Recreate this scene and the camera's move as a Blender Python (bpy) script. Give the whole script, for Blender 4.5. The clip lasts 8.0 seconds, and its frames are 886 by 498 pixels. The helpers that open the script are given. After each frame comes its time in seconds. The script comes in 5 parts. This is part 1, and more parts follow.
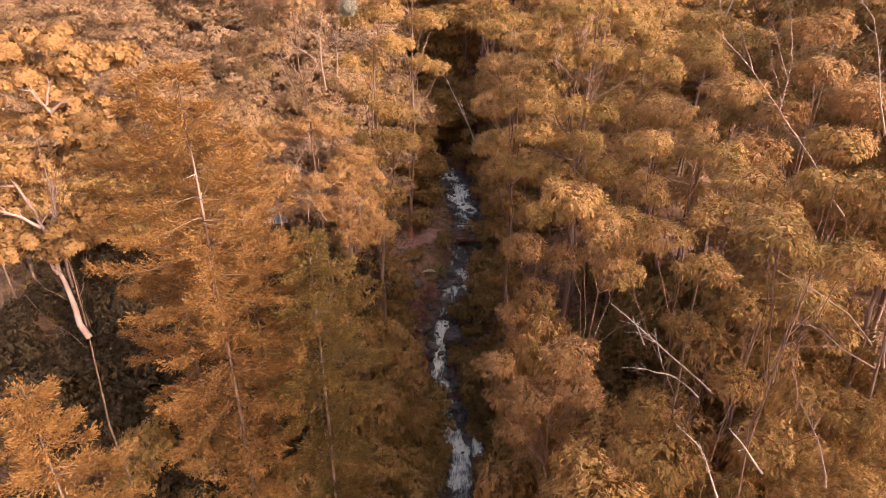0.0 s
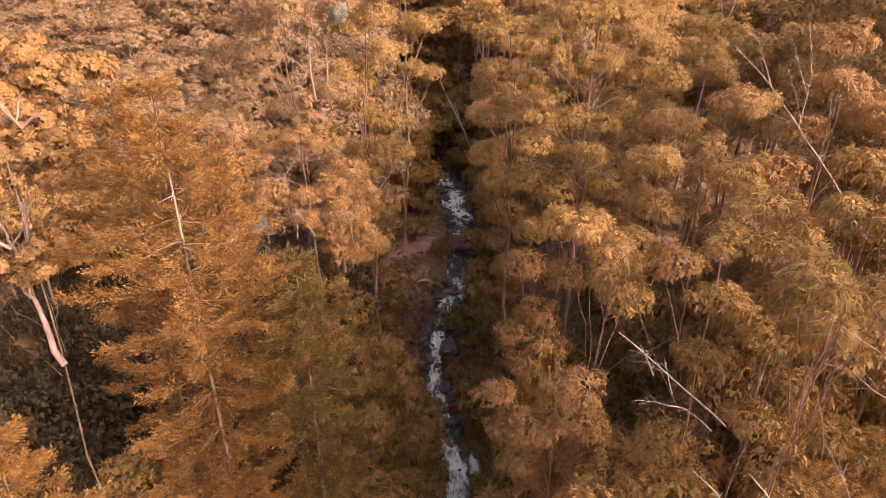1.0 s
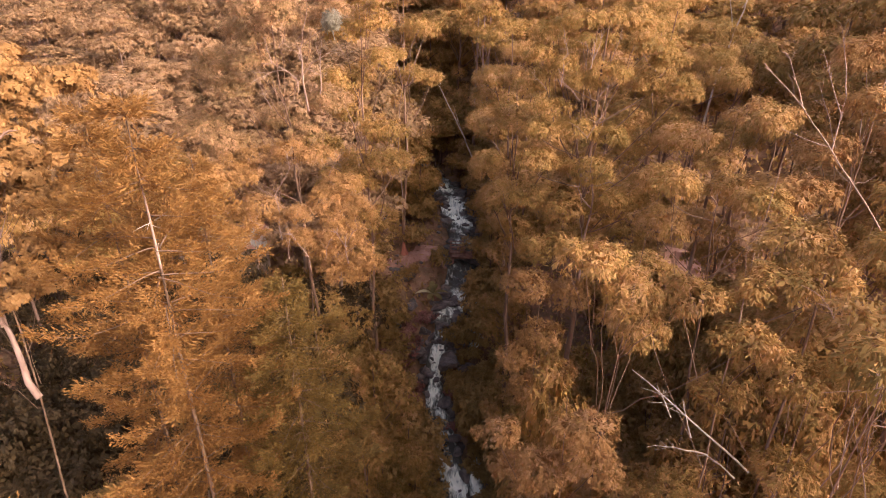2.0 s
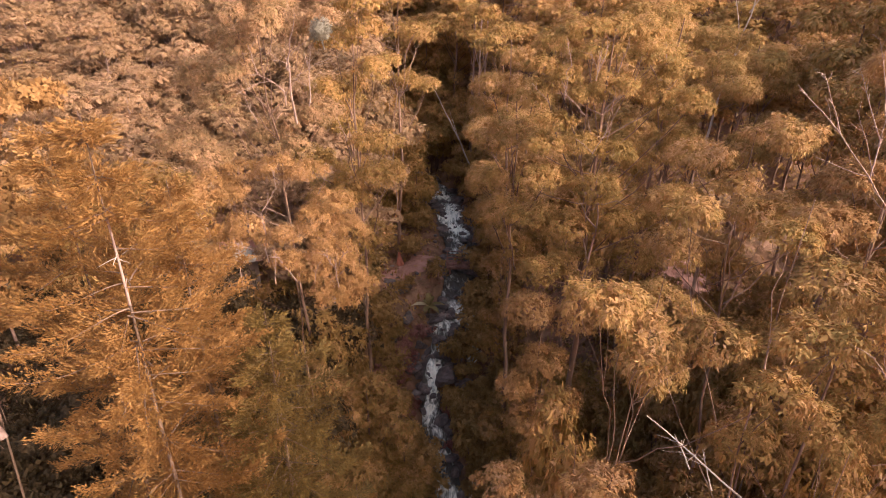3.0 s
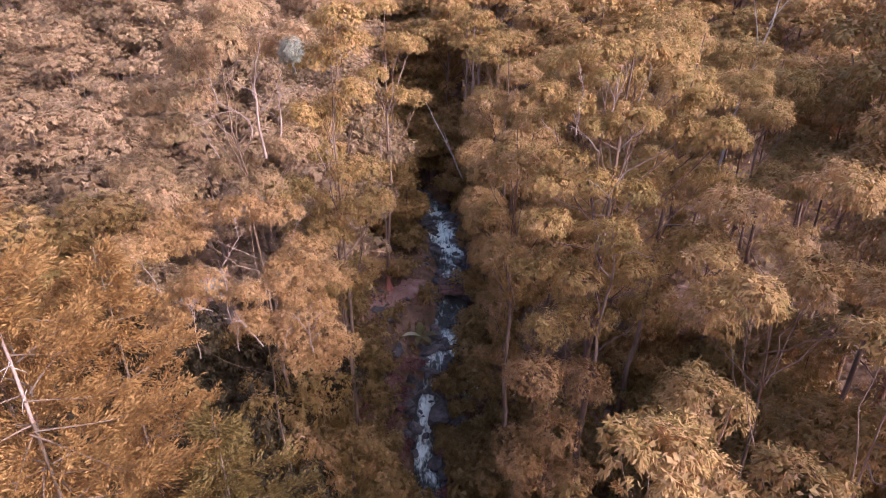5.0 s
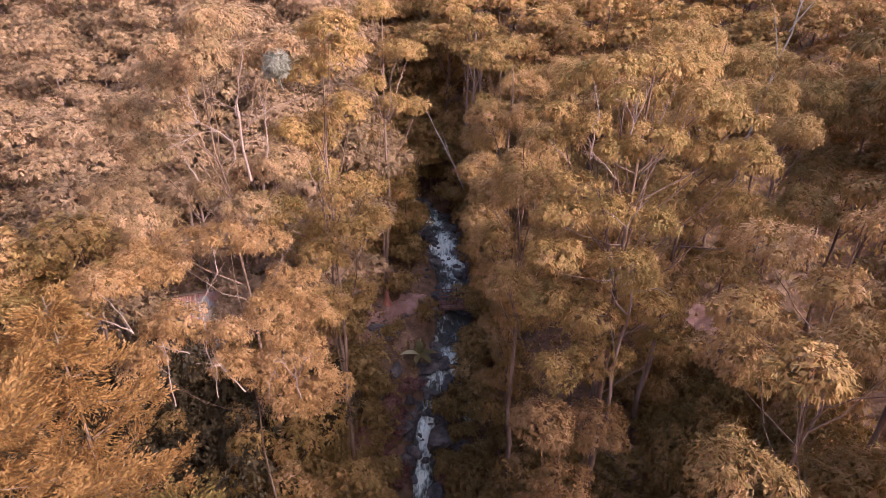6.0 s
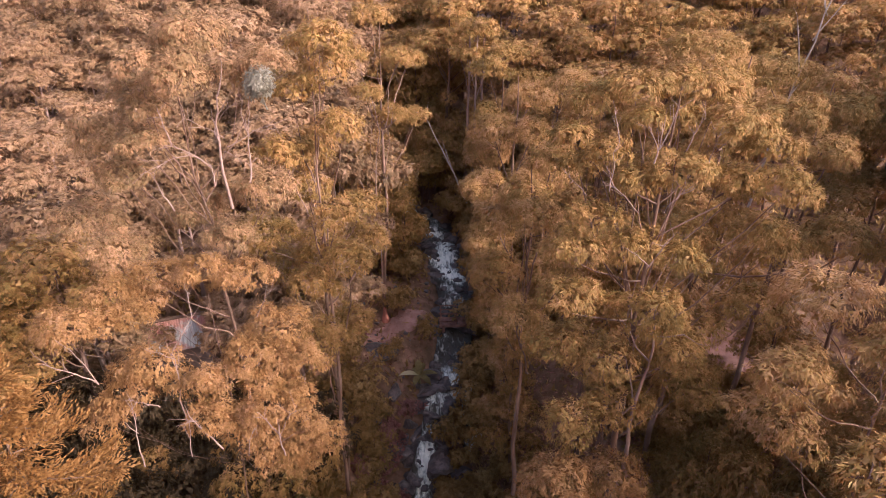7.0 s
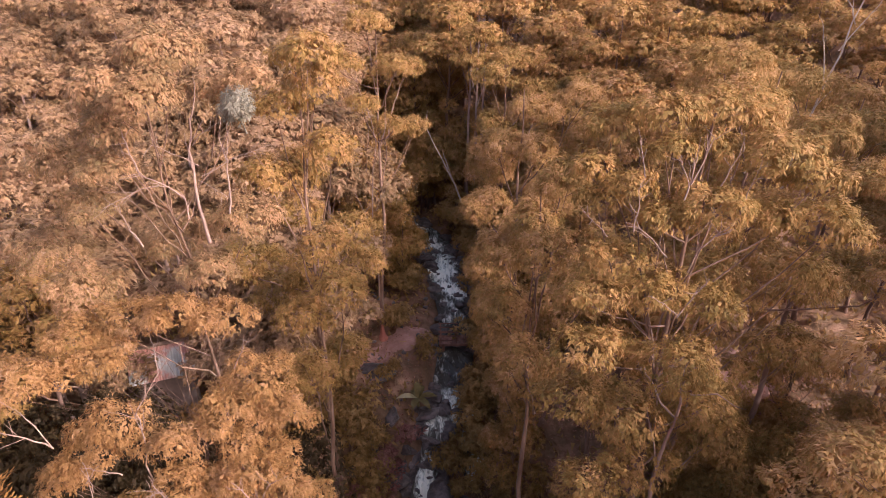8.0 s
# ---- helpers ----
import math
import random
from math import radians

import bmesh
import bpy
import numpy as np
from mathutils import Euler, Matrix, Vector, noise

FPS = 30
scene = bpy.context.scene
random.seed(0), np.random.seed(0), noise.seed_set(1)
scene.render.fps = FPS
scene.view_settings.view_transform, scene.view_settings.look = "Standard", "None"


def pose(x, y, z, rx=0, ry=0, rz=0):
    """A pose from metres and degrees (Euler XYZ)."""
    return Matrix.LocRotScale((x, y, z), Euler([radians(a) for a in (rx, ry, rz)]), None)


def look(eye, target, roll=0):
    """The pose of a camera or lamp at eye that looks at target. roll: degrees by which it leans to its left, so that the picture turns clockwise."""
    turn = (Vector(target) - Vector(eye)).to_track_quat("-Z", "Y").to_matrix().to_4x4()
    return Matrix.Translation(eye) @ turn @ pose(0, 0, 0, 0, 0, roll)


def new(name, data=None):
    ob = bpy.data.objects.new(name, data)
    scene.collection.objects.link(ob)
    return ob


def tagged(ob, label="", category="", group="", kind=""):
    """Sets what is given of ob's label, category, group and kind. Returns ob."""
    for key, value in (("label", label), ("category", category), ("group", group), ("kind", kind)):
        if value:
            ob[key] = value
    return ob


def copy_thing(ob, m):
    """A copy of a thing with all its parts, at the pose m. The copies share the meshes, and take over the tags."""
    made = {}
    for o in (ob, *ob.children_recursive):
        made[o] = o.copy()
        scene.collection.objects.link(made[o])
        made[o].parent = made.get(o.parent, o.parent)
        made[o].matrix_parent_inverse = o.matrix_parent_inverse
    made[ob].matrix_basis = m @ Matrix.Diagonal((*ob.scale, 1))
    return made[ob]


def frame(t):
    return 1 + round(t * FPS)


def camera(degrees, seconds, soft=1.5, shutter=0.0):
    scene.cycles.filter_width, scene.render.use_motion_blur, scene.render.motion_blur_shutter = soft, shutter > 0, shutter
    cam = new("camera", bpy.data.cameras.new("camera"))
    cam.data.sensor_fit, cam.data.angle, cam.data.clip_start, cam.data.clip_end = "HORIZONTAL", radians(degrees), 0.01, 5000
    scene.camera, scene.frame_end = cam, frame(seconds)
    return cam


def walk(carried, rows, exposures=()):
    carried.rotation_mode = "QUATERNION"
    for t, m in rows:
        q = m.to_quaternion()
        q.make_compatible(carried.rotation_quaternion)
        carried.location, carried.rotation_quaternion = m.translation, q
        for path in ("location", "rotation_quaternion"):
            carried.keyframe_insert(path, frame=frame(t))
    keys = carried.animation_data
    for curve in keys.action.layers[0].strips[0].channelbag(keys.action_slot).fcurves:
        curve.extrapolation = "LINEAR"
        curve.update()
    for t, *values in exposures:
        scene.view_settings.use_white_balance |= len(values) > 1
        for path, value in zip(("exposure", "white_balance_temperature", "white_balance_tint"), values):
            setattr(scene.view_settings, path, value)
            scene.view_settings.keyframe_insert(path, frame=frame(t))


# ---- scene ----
import itertools
cam = camera(71.8, 8.0, soft=0.75)
METRES, EYE, TILT, LEAN, TURN = 16.0, 24.0, -26.0, 0.0, 0.0
ROWS = [
    (0.0, 0.0, 0.0, 0.0, 0.0, 0.0, 0.0),
    (0.5, -0.0004, 0.0394, 0.0239, -0.28, 0.01, 0.17),
    (1.0, -0.0009, 0.0793, 0.0483, -0.46, 0.03, 0.29),
    (1.5, -0.0006, 0.1239, 0.076, -0.49, 0.02, 0.32),
    (3.0, 0.0016, 0.2662, 0.1623, -0.83, 0.04, 0.51),
    (3.5, 0.003, 0.3184, 0.1917, -1.22, 0.05, 0.74),
    (4.0, 0.0051, 0.3729, 0.2231, -1.53, 0.04, 0.94),
    (4.5, 0.0069, 0.4292, 0.2564, -1.52, 0.03, 0.93),
    (6.0, 0.0133, 0.6111, 0.3607, -1.48, 0.04, 0.91),
    (6.5, 0.015, 0.6739, 0.3963, -1.47, 0.05, 0.9),
    (7.0, 0.0161, 0.737, 0.4319, -1.48, 0.07, 0.9),
    (7.5, 0.0169, 0.7977, 0.4667, -1.52, 0.08, 0.89),
    (8.0, 0.0189, 0.8638, 0.5032, -1.52, 0.11, 0.87),
]
walk(cam, [(t, pose(0, 0, EYE, TILT, LEAN, TURN) @ pose(METRES * x, METRES * y, METRES * z, 90 + pitch, roll, yaw)) for t, x, y, z, yaw, pitch, roll in ROWS],
     exposures=[(0.0, 1.76, 5950, 7), (3.0, 1.73, 5750, 5), (3.5, 1.70, 5250, 5), (4.0, 1.68, 4500, 4), (4.5, 1.68, 4400, 4), (6.0, 1.66, 4850, 6), (8.0, 1.57, 5250, 8)])

# ---- world, sun, exposure ----
SUN_TO = Vector((0.72, -0.42, 0.48)).normalized()
world = bpy.data.worlds.new("sky")
scene.world = world
world.use_nodes = True
wn, wl = world.node_tree.nodes, world.node_tree.links
wn.clear()
sky = wn.new("ShaderNodeTexSky")
sky.sky_type = 'NISHITA'
sky.sun_disc = False
sky.sun_elevation = math.asin(SUN_TO.z)
sky.sun_rotation = math.atan2(SUN_TO.x, SUN_TO.y)
sky.dust_density = 9.0
sky.ozone_density = 0.0
sky.air_density = 1.0
bgd = wn.new("ShaderNodeBackground")
bgd.inputs["Strength"].default_value = 0.15
wo = wn.new("ShaderNodeOutputWorld")
wl.new(sky.outputs[0], bgd.inputs[0])
wl.new(bgd.outputs[0], wo.inputs[0])
sun_data = bpy.data.lights.new("sun", 'SUN')
sun_data.energy = 1.4
sun_data.angle = radians(0.6)
sun_data.color = (1.0, 0.90, 0.80)
sun = new("sun", sun_data)
sun.matrix_world = look(SUN_TO * 100, (0, 0, 0))


# ---- materials ----
def nodes_of(name):
    m = bpy.data.materials.new(name)
    m.use_nodes = True
    nt = m.node_tree
    nt.nodes.clear()
    return m, nt.nodes, nt.links


def ramp(nodes, stops):
    r = nodes.new("ShaderNodeValToRGB")
    el = r.color_ramp.elements
    while len(el) > 1:
        el.remove(el[0])
    el[0].position, el[0].color = stops[0][0], (*stops[0][1], 1)
    for p, c in stops[1:]:
        e = el.new(p)
        e.color = (*c, 1)
    return r


def leaf_material(name, stops, see_through=0.36, rough=0.6):
    """Leaf: colour differs from leaf to leaf, from tree to tree and in broad patches of a crown."""
    m, n, l = nodes_of(name)
    geo = n.new("ShaderNodeNewGeometry")
    info = n.new("ShaderNodeObjectInfo")
    noi = n.new("ShaderNodeTexNoise")
    noi.inputs["Scale"].default_value = 0.95
    noi.inputs["Detail"].default_value = 4
    noi.inputs["Roughness"].default_value = 0.68
    l.new(geo.outputs["Position"], noi.inputs["Vector"])
    span = n.new("ShaderNodeMapRange")
    span.inputs["From Min"].default_value = 0.33
    span.inputs["From Max"].default_value = 0.67
    l.new(noi.outputs["Fac"], span.inputs["Value"])
    a = n.new("ShaderNodeMath")
    a.operation = 'MULTIPLY_ADD'
    a.inputs[1].default_value = 0.32
    l.new(geo.outputs["Random Per Island"], a.inputs[0])
    b = n.new("ShaderNodeMath")
    b.operation = 'MULTIPLY_ADD'
    b.inputs[1].default_value = 0.40
    l.new(span.outputs[0], b.inputs[0])
    c = n.new("ShaderNodeMath")
    c.operation = 'MULTIPLY'
    c.inputs[1].default_value = 0.20
    l.new(info.outputs["Random"], c.inputs[0])
    l.new(c.outputs[0], b.inputs[2])
    l.new(b.outputs[0], a.inputs[2])
    r = ramp(n, stops)
    l.new(a.outputs[0], r.inputs[0])
    p = n.new("ShaderNodeBsdfPrincipled")
    p.inputs["Roughness"].default_value = rough
    p.inputs["Specular IOR Level"].default_value = 0.22
    l.new(r.outputs[0], p.inputs["Base Color"])
    t = n.new("ShaderNodeBsdfTranslucent")
    l.new(r.outputs[0], t.inputs["Color"])
    mix = n.new("ShaderNodeMixShader")
    mix.inputs[0].default_value = see_through
    l.new(p.outputs[0], mix.inputs[1])
    l.new(t.outputs[0], mix.inputs[2])
    out = n.new("ShaderNodeOutputMaterial")
    l.new(mix.outputs[0], out.inputs[0])
    return m


def rough_material(name, stops, scale, rough=0.85, bump=0.3, detail=6, stretch=(1, 1, 1), spec=0.3):
    """Soil, stone, bark and timber: two scales of noise over world-sized coordinates, with relief."""
    m, n, l = nodes_of(name)
    geo = n.new("ShaderNodeNewGeometry")
    mp = n.new("ShaderNodeMapping")
    mp.inputs["Scale"].default_value = stretch
    l.new(geo.outputs["Position"], mp.inputs["Vector"])
    noi = n.new("ShaderNodeTexNoise")
    noi.inputs["Scale"].default_value = scale
    noi.inputs["Detail"].default_value = detail
    noi.inputs["Roughness"].default_value = 0.62
    l.new(mp.outputs[0], noi.inputs["Vector"])
    info = n.new("ShaderNodeObjectInfo")
    add = n.new("ShaderNodeMath")
    add.operation = 'MULTIPLY_ADD'
    add.inputs[1].default_value = 0.12
    l.new(info.outputs["Random"], add.inputs[0])
    l.new(noi.outputs["Fac"], add.inputs[2])
    r = ramp(n, stops)
    l.new(add.outputs[0], r.inputs[0])
    p = n.new("ShaderNodeBsdfPrincipled")
    p.inputs["Roughness"].default_value = rough
    p.inputs["Specular IOR Level"].default_value = spec
    l.new(r.outputs[0], p.inputs["Base Color"])
    noi2 = n.new("ShaderNodeTexNoise")
    noi2.inputs["Scale"].default_value = scale * 6
    noi2.inputs["Detail"].default_value = 4
    l.new(mp.outputs[0], noi2.inputs["Vector"])
    bp = n.new("ShaderNodeBump")
    bp.inputs["Strength"].default_value = bump
    bp.inputs["Distance"].default_value = 0.08
    l.new(noi2.outputs["Fac"], bp.inputs["Height"])
    l.new(bp.outputs[0], p.inputs["Normal"])
    out = n.new("ShaderNodeOutputMaterial")
    l.new(p.outputs[0], out.inputs[0])
    return m


def water_material():
    m, n, l = nodes_of("stream_water")
    geo = n.new("ShaderNodeNewGeometry")
    mp = n.new("ShaderNodeMapping")
    mp.inputs["Scale"].default_value = (2.6, 0.85, 1.0)
    l.new(geo.outputs["Position"], mp.inputs["Vector"])
    noi = n.new("ShaderNodeTexNoise")
    noi.inputs["Scale"].default_value = 1.5
    noi.inputs["Detail"].default_value = 8
    noi.inputs["Roughness"].default_value = 0.7
    noi.inputs["Distortion"].default_value = 0.6
    l.new(mp.outputs[0], noi.inputs["Vector"])
    at = n.new("ShaderNodeAttribute")
    at.attribute_name = "rapid"
    broad = n.new("ShaderNodeTexNoise")
    broad.inputs["Scale"].default_value = 0.75
    broad.inputs["Detail"].default_value = 3
    l.new(geo.outputs["Position"], broad.inputs["Vector"])
    both = n.new("ShaderNodeMath")
    both.operation = 'MULTIPLY_ADD'
    both.inputs[1].default_value = 0.65
    l.new(broad.outputs["Fac"], both.inputs[0])
    l.new(noi.outputs["Fac"], both.inputs[2])
    add = n.new("ShaderNodeMath")
    add.operation = 'MULTIPLY_ADD'
    add.inputs[1].default_value = 0.44
    l.new(at.outputs["Fac"], add.inputs[0])
    l.new(both.outputs[0], add.inputs[2])
    r = ramp(n, [(0.0, (0, 0, 0)), (0.784, (0, 0, 0)), (0.864, (0.28, 0.28, 0.28)), (0.99, (1, 1, 1))])
    low = n.new("ShaderNodeMath")
    low.operation = 'MULTIPLY'
    low.inputs[1].default_value = 0.8
    l.new(add.outputs[0], low.inputs[0])
    l.new(low.outputs[0], r.inputs[0])
    deep = n.new("ShaderNodeBsdfPrincipled")
    deep.inputs["Base Color"].default_value = (0.060, 0.043, 0.031, 1)
    deep.inputs["Roughness"].default_value = 0.3
    deep.inputs["Specular IOR Level"].default_value = 0.35
    foam = n.new("ShaderNodeBsdfPrincipled")
    foam.inputs["Base Color"].default_value = (0.95, 0.86, 0.75, 1)
    foam.inputs["Roughness"].default_value = 0.6
    bp = n.new("ShaderNodeBump")
    bp.inputs["Strength"].default_value = 0.7
    bp.inputs["Distance"].default_value = 0.12
    l.new(noi.outputs["Fac"], bp.inputs["Height"])
    l.new(bp.outputs[0], deep.inputs["Normal"])
    l.new(bp.outputs[0], foam.inputs["Normal"])
    mix = n.new("ShaderNodeMixShader")
    l.new(r.outputs[0], mix.inputs[0])
    l.new(deep.outputs[0], mix.inputs[1])
    l.new(foam.outputs[0], mix.inputs[2])
    out = n.new("ShaderNodeOutputMaterial")
    l.new(mix.outputs[0], out.inputs[0])
    return m


M_EUC = leaf_material("gum_leaf", [(0.08, (0.165, 0.102, 0.027)), (0.30, (0.284, 0.158, 0.042)), (0.50, (0.378, 0.192, 0.060)), (0.70, (0.464, 0.240, 0.100)), (0.88, (0.540, 0.302, 0.172)), (1.0, (0.590, 0.380, 0.262))])
# pinker copy of gum_leaf, with the sunny bank's light put into the colour
M_EUC_LIT = leaf_material("sunlit_gum_leaf", [(0.08, (0.190, 0.118, 0.052)), (0.30, (0.310, 0.170, 0.076)), (0.50, (0.400, 0.208, 0.102)), (0.70, (0.465, 0.258, 0.142)), (0.88, (0.520, 0.322, 0.212)), (1.0, (0.550, 0.395, 0.310))])
M_ORANGE = leaf_material("orange_gum_leaf", [(0.08, (0.175, 0.097, 0.030)), (0.35, (0.305, 0.145, 0.046)), (0.65, (0.405, 0.200, 0.082)), (1.0, (0.53, 0.318, 0.190))], 0.38)
M_CONIFER = leaf_material("cypress_needle", [(0.1, (0.165, 0.073, 0.018)), (0.5, (0.290, 0.130, 0.036)), (0.95, (0.410, 0.206, 0.074))], 0.35)
M_BROAD = leaf_material("broad_leaf", [(0.1, (0.200, 0.090, 0.026)), (0.5, (0.310, 0.146, 0.050)), (0.95, (0.420, 0.222, 0.098))], 0.22)
# olive needles, darkened so that their colour also carries the second cypress's shade
M_OLIVE_SHADED = leaf_material("shaded_cypress_needle", [(0.15, (0.110, 0.062, 0.014)), (0.5, (0.185, 0.100, 0.024)), (0.95, (0.290, 0.155, 0.042))], 0.4)
M_FAR = leaf_material("canopy_leaf", [(0.1, (0.135, 0.082, 0.036)), (0.35, (0.255, 0.136, 0.064)), (0.6, (0.345, 0.184, 0.098)), (0.95, (0.430, 0.258, 0.164))], 0.3)
M_SHRUB = leaf_material("shrub_leaf", [(0.1, (0.210, 0.124, 0.040)), (0.5, (0.380, 0.208, 0.070)), (0.95, (0.540, 0.330, 0.140))])
# much darker version of shrub_leaf: the hollow's shade is in the colour
M_HOLLOW = leaf_material("shaded_shrub_leaf", [(0.1, (0.050, 0.029, 0.014)), (0.5, (0.085, 0.048, 0.020)), (0.95, (0.140, 0.080, 0.034))])
M_RED = leaf_material("red_leaf", [(0.15, (0.200, 0.063, 0.051)), (0.5, (0.340, 0.137, 0.113)), (0.95, (0.480, 0.252, 0.216))])
M_GREY = leaf_material("silver_leaf", [(0.15, (0.160, 0.118, 0.082)), (0.5, (0.270, 0.212, 0.156)), (0.95, (0.400, 0.330, 0.255))])
M_BANANA = leaf_material("banana_leaf", [(0.2, (0.090, 0.062, 0.022)), (0.5, (0.190, 0.130, 0.045)), (0.95, (0.520, 0.420, 0.250))], 0.2)
M_BANANA_PALE = leaf_material("pale_banana_leaf", [(0.2, (0.40, 0.29, 0.14)), (0.5, (0.54, 0.42, 0.24)), (0.95, (0.66, 0.55, 0.36))], 0.2)
M_BARK = rough_material("pale_bark", [(0.25, (0.165, 0.090, 0.070)), (0.5, (0.285, 0.162, 0.128)), (0.75, (0.36, 0.225, 0.180))], 2.2, stretch=(1, 1, 0.25))
M_BARK_MID = rough_material("brown_bark", [(0.25, (0.09, 0.045, 0.028)), (0.5, (0.17, 0.085, 0.055)), (0.75, (0.32, 0.18, 0.13))], 2.2, stretch=(1, 1, 0.25))
M_BARK_DARK = rough_material("dark_bark", [(0.3, (0.08, 0.045, 0.03)), (0.7, (0.22, 0.12, 0.08))], 2.5, stretch=(1, 1, 0.25))
M_BARK_RED = rough_material("red_bark", [(0.3, (0.09, 0.045, 0.032)), (0.7, (0.21, 0.11, 0.08))], 2.5, stretch=(1, 1, 0.25))
M_ROOT = rough_material("red_root", [(0.3, (0.30, 0.085, 0.055)), (0.7, (0.52, 0.19, 0.13))], 2.5, stretch=(1, 1, 0.3))
M_DEAD = rough_material("dead_wood", [(0.25, (0.26, 0.165, 0.13)), (0.7, (0.50, 0.36, 0.295))], 3.0, stretch=(1, 1, 0.3))
M_SOIL = rough_material("forest_soil", [(0.30, (0.09, 0.048, 0.024)), (0.50, (0.16, 0.082, 0.043)), (0.66, (0.25, 0.124, 0.073)), (0.85, (0.36, 0.19, 0.125))], 0.9, bump=1.0)
M_PATH = rough_material("path_soil", [(0.3, (0.26, 0.125, 0.096)), (0.5, (0.36, 0.176, 0.136)), (0.7, (0.46, 0.240, 0.190))], 1.6, bump=0.8)
M_ROCK = rough_material("wet_rock", [(0.3, (0.04, 0.026, 0.023)), (0.55, (0.11, 0.070, 0.062)), (0.8, (0.24, 0.165, 0.145))], 2.6, rough=0.55, bump=0.5, spec=0.5)
M_TIMBER = rough_material("red_timber", [(0.3, (0.14, 0.06, 0.045)), (0.7, (0.32, 0.15, 0.11))], 3.0)
M_ROOF = rough_material("weathered_roof", [(0.30, (0.34, 0.30, 0.29)), (0.48, (0.42, 0.36, 0.345)), (0.56, (0.42, 0.20, 0.165)), (0.75, (0.46, 0.19, 0.15))], 0.7, rough=0.9, spec=0.1)
M_WALL = rough_material("plaster_wall", [(0.3, (0.13, 0.08, 0.065)), (0.7, (0.22, 0.14, 0.12))], 0.9)
M_LITTER = leaf_material("leaf_litter", [(0.15, (0.16, 0.065, 0.038)), (0.5, (0.36, 0.15, 0.10)), (0.95, (0.56, 0.29, 0.22))], 0.1)
M_SHEET = rough_material("pale_plastic", [(0.3, (0.62, 0.58, 0.55)), (0.7, (0.78, 0.74, 0.70))], 2.0, rough=0.5, bump=0.1)
M_WATER = water_material()

# ---- the lie of the land ----
STREAM_Y = np.array([-60, 0, 25, 34, 40, 43.4, 44.6, 46.6, 47.6, 50, 53.5, 59, 64, 71, 76, 80, 90, 110, 160, 300])
STREAM_Z = np.array([-17, -13, -10, -8.6, -7.9, -7.4, -5.9, -5.0, -3.9, -3.3, -2.5, -1.7, -0.9, -0.5, 0.2, 1.2, 6.0, 14, 30, 60])
STREAM_X = np.array([3, 2.5, 1.4, 1.1, -0.1, -0.4, -0.3, 0.5, 0.8, 1.6, 2.3, 2.5, 2.0, 0.9, -2.6, -4.4, -5.0, -3, 0, 0])


def smooth(a, b, v):
    k = np.clip((v - a) / (b - a), 0, 1)
    return k * k * (3 - 2 * k)


def bed_x(y):
    return np.interp(y, STREAM_Y, STREAM_X)


def bed_z(y):
    return np.interp(y, STREAM_Y, STREAM_Z)


def lumps(x, y):
    return 0.35 * np.sin(x * 0.83 + 1.3) * np.sin(y * 0.71 + 0.4) + 0.18 * np.sin(x * 2.1 + y * 1.3) * np.sin(y * 1.9 - x * 0.6)


def ground_z(x, y):
    x, y = np.asarray(x, float), np.asarray(y, float)
    d = x - bed_x(y)
    terrace = smooth(48, 53, y) * (1 - smooth(62, 68, y))
    left = 7.0 * smooth(1.3 + 5.0 * terrace, 8.5 + 5.0 * terrace, -d) + 0.15 * np.maximum(0, -d - 8)
    # the rise beyond d = 26 is added to help shade the right bank
    right = 6.2 * smooth(1.8, 9.5, d) + 0.12 * np.maximum(0, d - 9) + np.minimum(14, 0.35 * np.maximum(0, d - 26))
    left = left + 0.7 * terrace * smooth(1.2, 2.6, -d)
    base = bed_z(y) - 0.55 * (1 - smooth(1.0, 2.6, np.abs(d)))
    return base + np.where(d < 0, left, right) + lumps(x, y) * smooth(1.0, 4.0, np.abs(d))


def gz(x, y):
    return float(ground_z(x, y))


